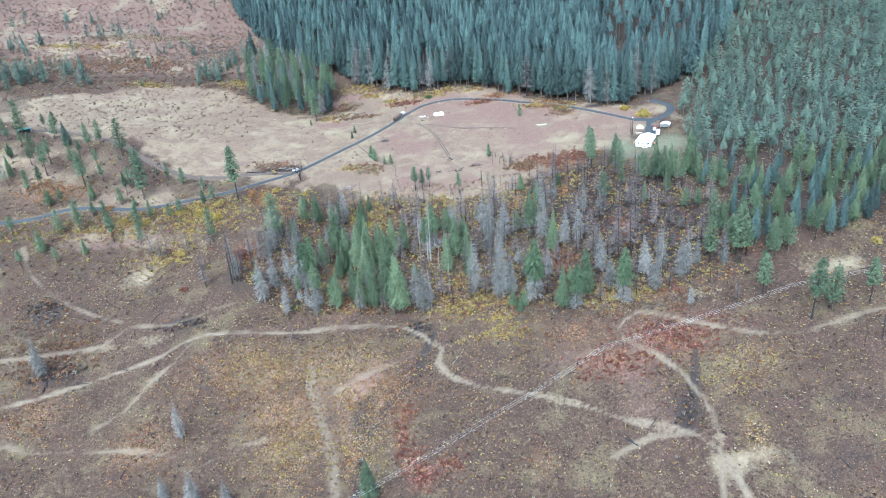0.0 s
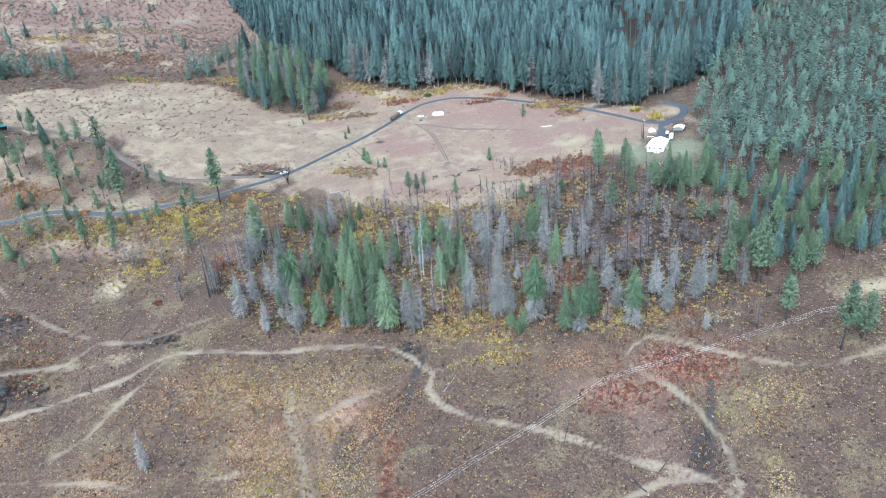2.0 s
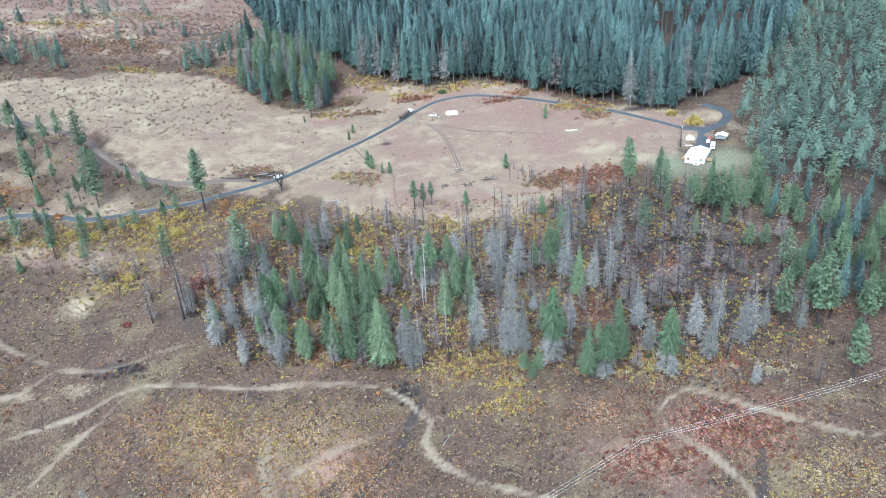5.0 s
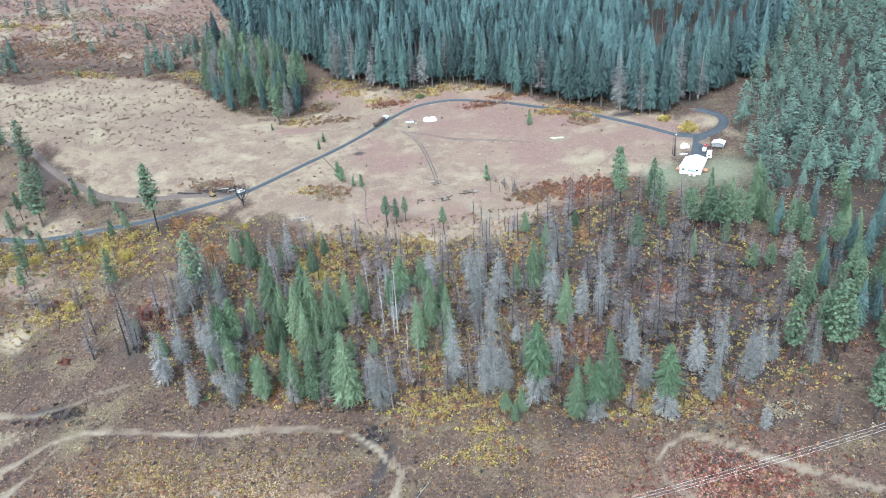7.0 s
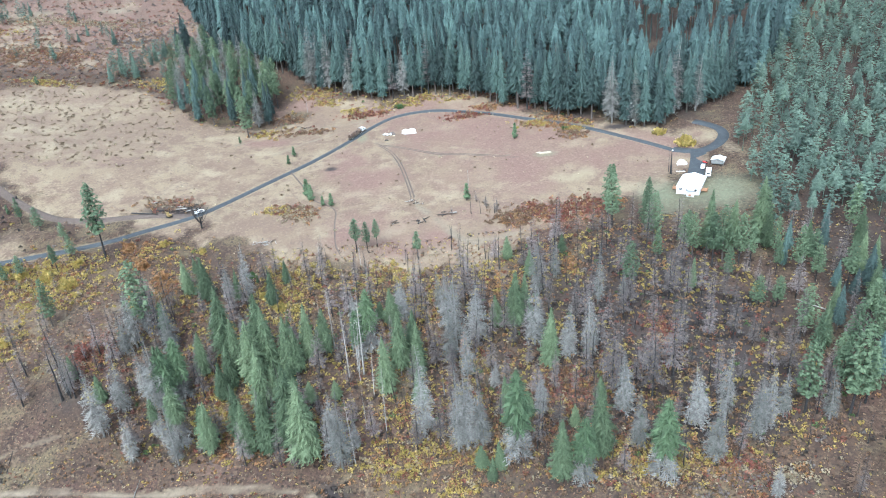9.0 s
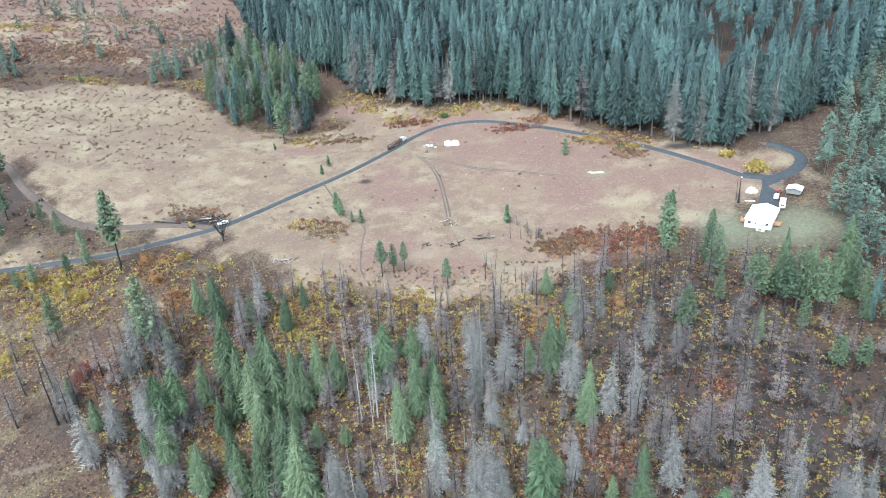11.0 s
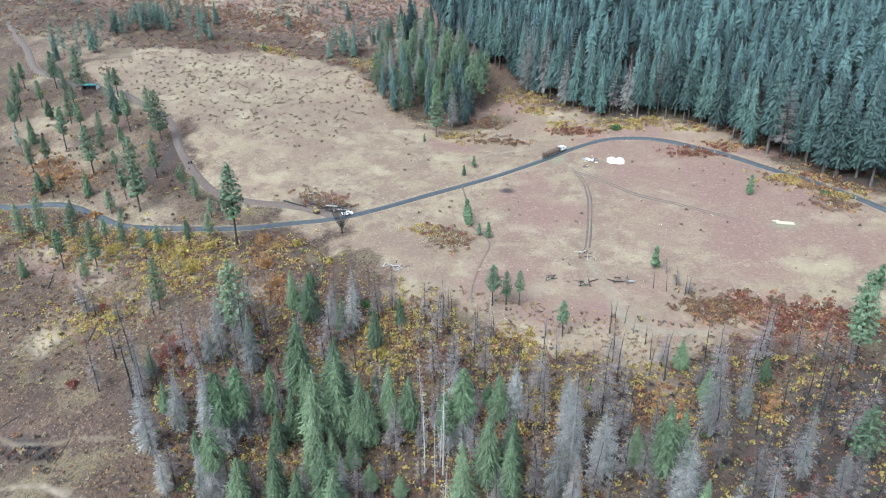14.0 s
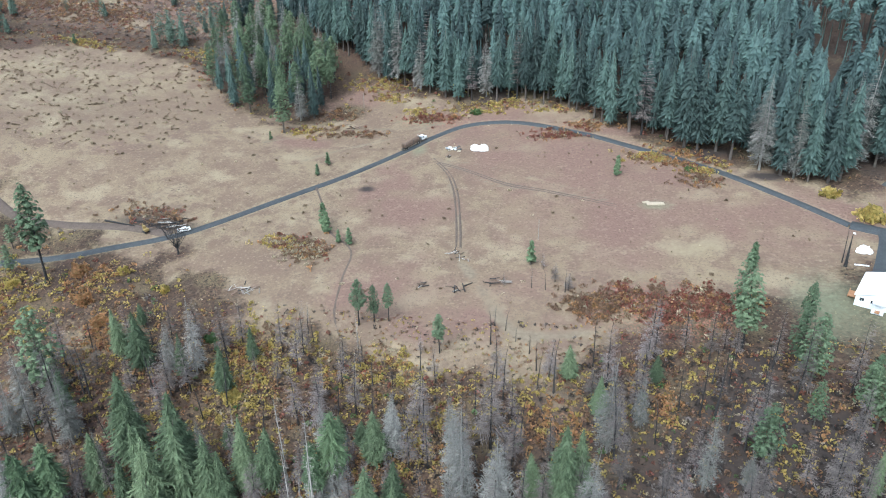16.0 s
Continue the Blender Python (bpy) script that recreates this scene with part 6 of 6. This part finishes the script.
def fallen_log(x, y, length, rz, r, material, label):
    bm = rod(B(), (-length / 2, 0, r * 0.7), (length / 2, 0, r * 0.7), r, r * 0.6, 9)
    for k in range(4):
        px = -length / 2 + length * (k + 0.7) / 4.6
        rod(bm, (px, 0, r), (px + 0.4, 0.5 - (k % 2), r + 0.7), r * 0.22, 0.02, 5)
    ob = tagged(part("fallen_log", bm, material), label, "log", "fallen logs")
    dx, dy = math.cos(radians(rz)), math.sin(radians(rz))
    h = length / 2
    tilt = math.degrees(math.atan2(zt(x + dx * h, y + dy * h) - zt(x - dx * h, y - dy * h), length))
    ob.matrix_world = pose(x, y, zt(x, y), 0, -tilt, rz)
    return ob


fallen_log(-156, 508.5, 15, -4, 0.45, M_BLACK, "charred log lying beside the dirt lane")
fallen_log(-146, 512, 11, 12, 0.35, M_BLACK, "charred log lying among slash")
fallen_log(-138, 513, 12, -14, 0.3, M_LOG, "brown log lying among slash")
fallen_log(-133, 517, 9, 24, 0.3, M_BLACK, "charred log lying among slash")
g = np.random.default_rng(23)
for k in range(46):
    x, y = g.uniform(-270, 180), g.uniform(225, 440)
    grey_log = g.random() < 0.2
    fallen_log(x, y, g.uniform(5, 13), g.uniform(0, 180), g.uniform(0.16, 0.32), M_DEADTWIG if grey_log else M_BLACK, "bleached fallen log on the burnt slope" if grey_log else "charred fallen log on the burnt slope")


def slash_pile(x, y, w, n, seed, pale, label):
    ob = thing("slash_pile", on_land(x, y), label, "wood pile")
    g = np.random.default_rng(seed)
    for k in range(n):
        px, py, z = g.normal(0, w * 0.35), g.normal(0, w * 0.25), g.uniform(0.1, 1.0)
        t, length, r = g.uniform(0, math.pi), g.uniform(2.0, w * 0.8), g.uniform(0.08, 0.28)
        d = Vector((math.cos(t), math.sin(t), g.uniform(-0.12, 0.12))) * length / 2
        c = Vector((px, py, z))
        part("log", rod(B(), c - d, c + d, r, r * 0.7, 6), M_SILVER if g.random() < pale else M_BLACK if g.random() < 0.5 else M_LOG, ob)


slash_pile(-81, 476, 8, 26, 1, 0.55, "heap of pale and brown cut logs in dry grass")
slash_pile(-136, 514, 15, 34, 2, 0.1, "charred slash heap beside the lane")
slash_pile(-6, 509, 7, 16, 3, 0.3, "small heap of grey branches in the meadow")
slash_pile(-15, 488, 4, 10, 4, 0.1, "small dark brush heap in the meadow")
slash_pile(0, 487, 7, 10, 5, 0.1, "row of charred branches in the meadow")
slash_pile(13, 492, 5, 14, 6, 0.1, "dark brush heap beside the wheel track")
slash_pile(-152, 520, 9, 12, 8, 0.2, "charred slash beside the dirt lane")
slash_pile(-88, 628, 9, 14, 9, 0.1, "dark brush heap below the wood spur")


def stump(x, y, h):
    r = 0.22 + 0.08 * h
    ob = tagged(part("stump", rod(B(), (0, 0, -0.4), (0.05, 0, h), r * 1.2, r, 8), M_BLACK), "charred tree stump on the burnt slope", "stump", "charred stumps")
    ob.matrix_world = on_land(x, y)
    return ob


first = stump(-200, 350, 0.9)
for k in range(70):
    x, y = g.uniform(-300, 230), g.uniform(215, 455)
    s = g.uniform(0.6, 1.5)
    copy_thing(first, on_land(x, y, g.uniform(0, 360)) @ Matrix.Scale(s, 4))
for k in range(60):
    x, y = g.uniform(-420, -200), g.uniform(470, 560)
    if depth_in(np.array([x]), np.array([y]), FIELD)[0] < -4 and clear_of_roads(x, y, 4):
        copy_thing(first, on_land(x, y, g.uniform(0, 360)) @ Matrix.Scale(g.uniform(0.8, 1.8), 4))


# ---- the power line ----
POLES = [(-66, 236, 10.0), (3.6, 269, 10.0), (66.9, 299.5, 10.2), (166.6, 315.5, 9.6), (270, 331, 10.0)]
for k, (x, y, h) in enumerate(POLES):
    a, b = POLES[max(k - 1, 0)], POLES[min(k + 1, len(POLES) - 1)]
    rz = math.degrees(math.atan2(b[1] - a[1], b[0] - a[0]))
    ob = thing("utility_pole", on_land(x, y, rz, -0.2), "weathered wooden utility pole with a crossarm on the burnt slope", "pole", "utility poles")
    part("pole", rod(B(), (0, 0, -1.5), (0, 0, h + 0.3), 0.18, 0.13, 9), M_POLE, ob)
    part("crossarm", box(B(), 0.12, 2.9, 0.14, 0.15, 0, h - 0.25), M_POLE, ob)
    for s in (-1.3, 0, 1.3):
        part("insulator", rod(B(), (0.15, s, h - 0.1), (0.15, s, h + 0.15), 0.06, 0.04, 7), M_WHITE, ob)
for (ax, ay, ah), (bx, by, bh) in zip(POLES, POLES[1:]):
    d = Vector((bx - ax, by - ay, 0)).normalized()
    for s in (-1.3, 0, 1.3):
        bm = B()
        last = None
        for k in range(13):
            t = k / 12
            z = (zt(ax, ay) + ah) * (1 - t) + (zt(bx, by) + bh) * t - 4 * 1.1 * t * (1 - t)
            p = Vector((ax + (bx - ax) * t - d.y * s, ay + (by - ay) * t + d.x * s, z - 0.05))
            if last is not None:
                rod(bm, last, p, 0.028, sides=5)
            last = p
        tagged(part("power_cable", bm, M_WIRE), "bright aluminium power cable strung between wooden poles", "cable", "power cables")


# thin poles standing in the meadow
for x, y, h in ((24, 523, 9), (-92, 655, 9)):
    ob = thing("marker_pole", on_land(x, y), "slender pale wooden pole standing in the meadow", "pole", "meadow poles")
    part("pole", rod(B(), (0, 0, -0.5), (0, 0, h), 0.12, 0.08, 7), M_SILVER, ob)
    part("cap", rod(B(), (0, 0, h), (0, 0, h + 0.15), 0.1, 0.02, 7), M_DARK, ob)
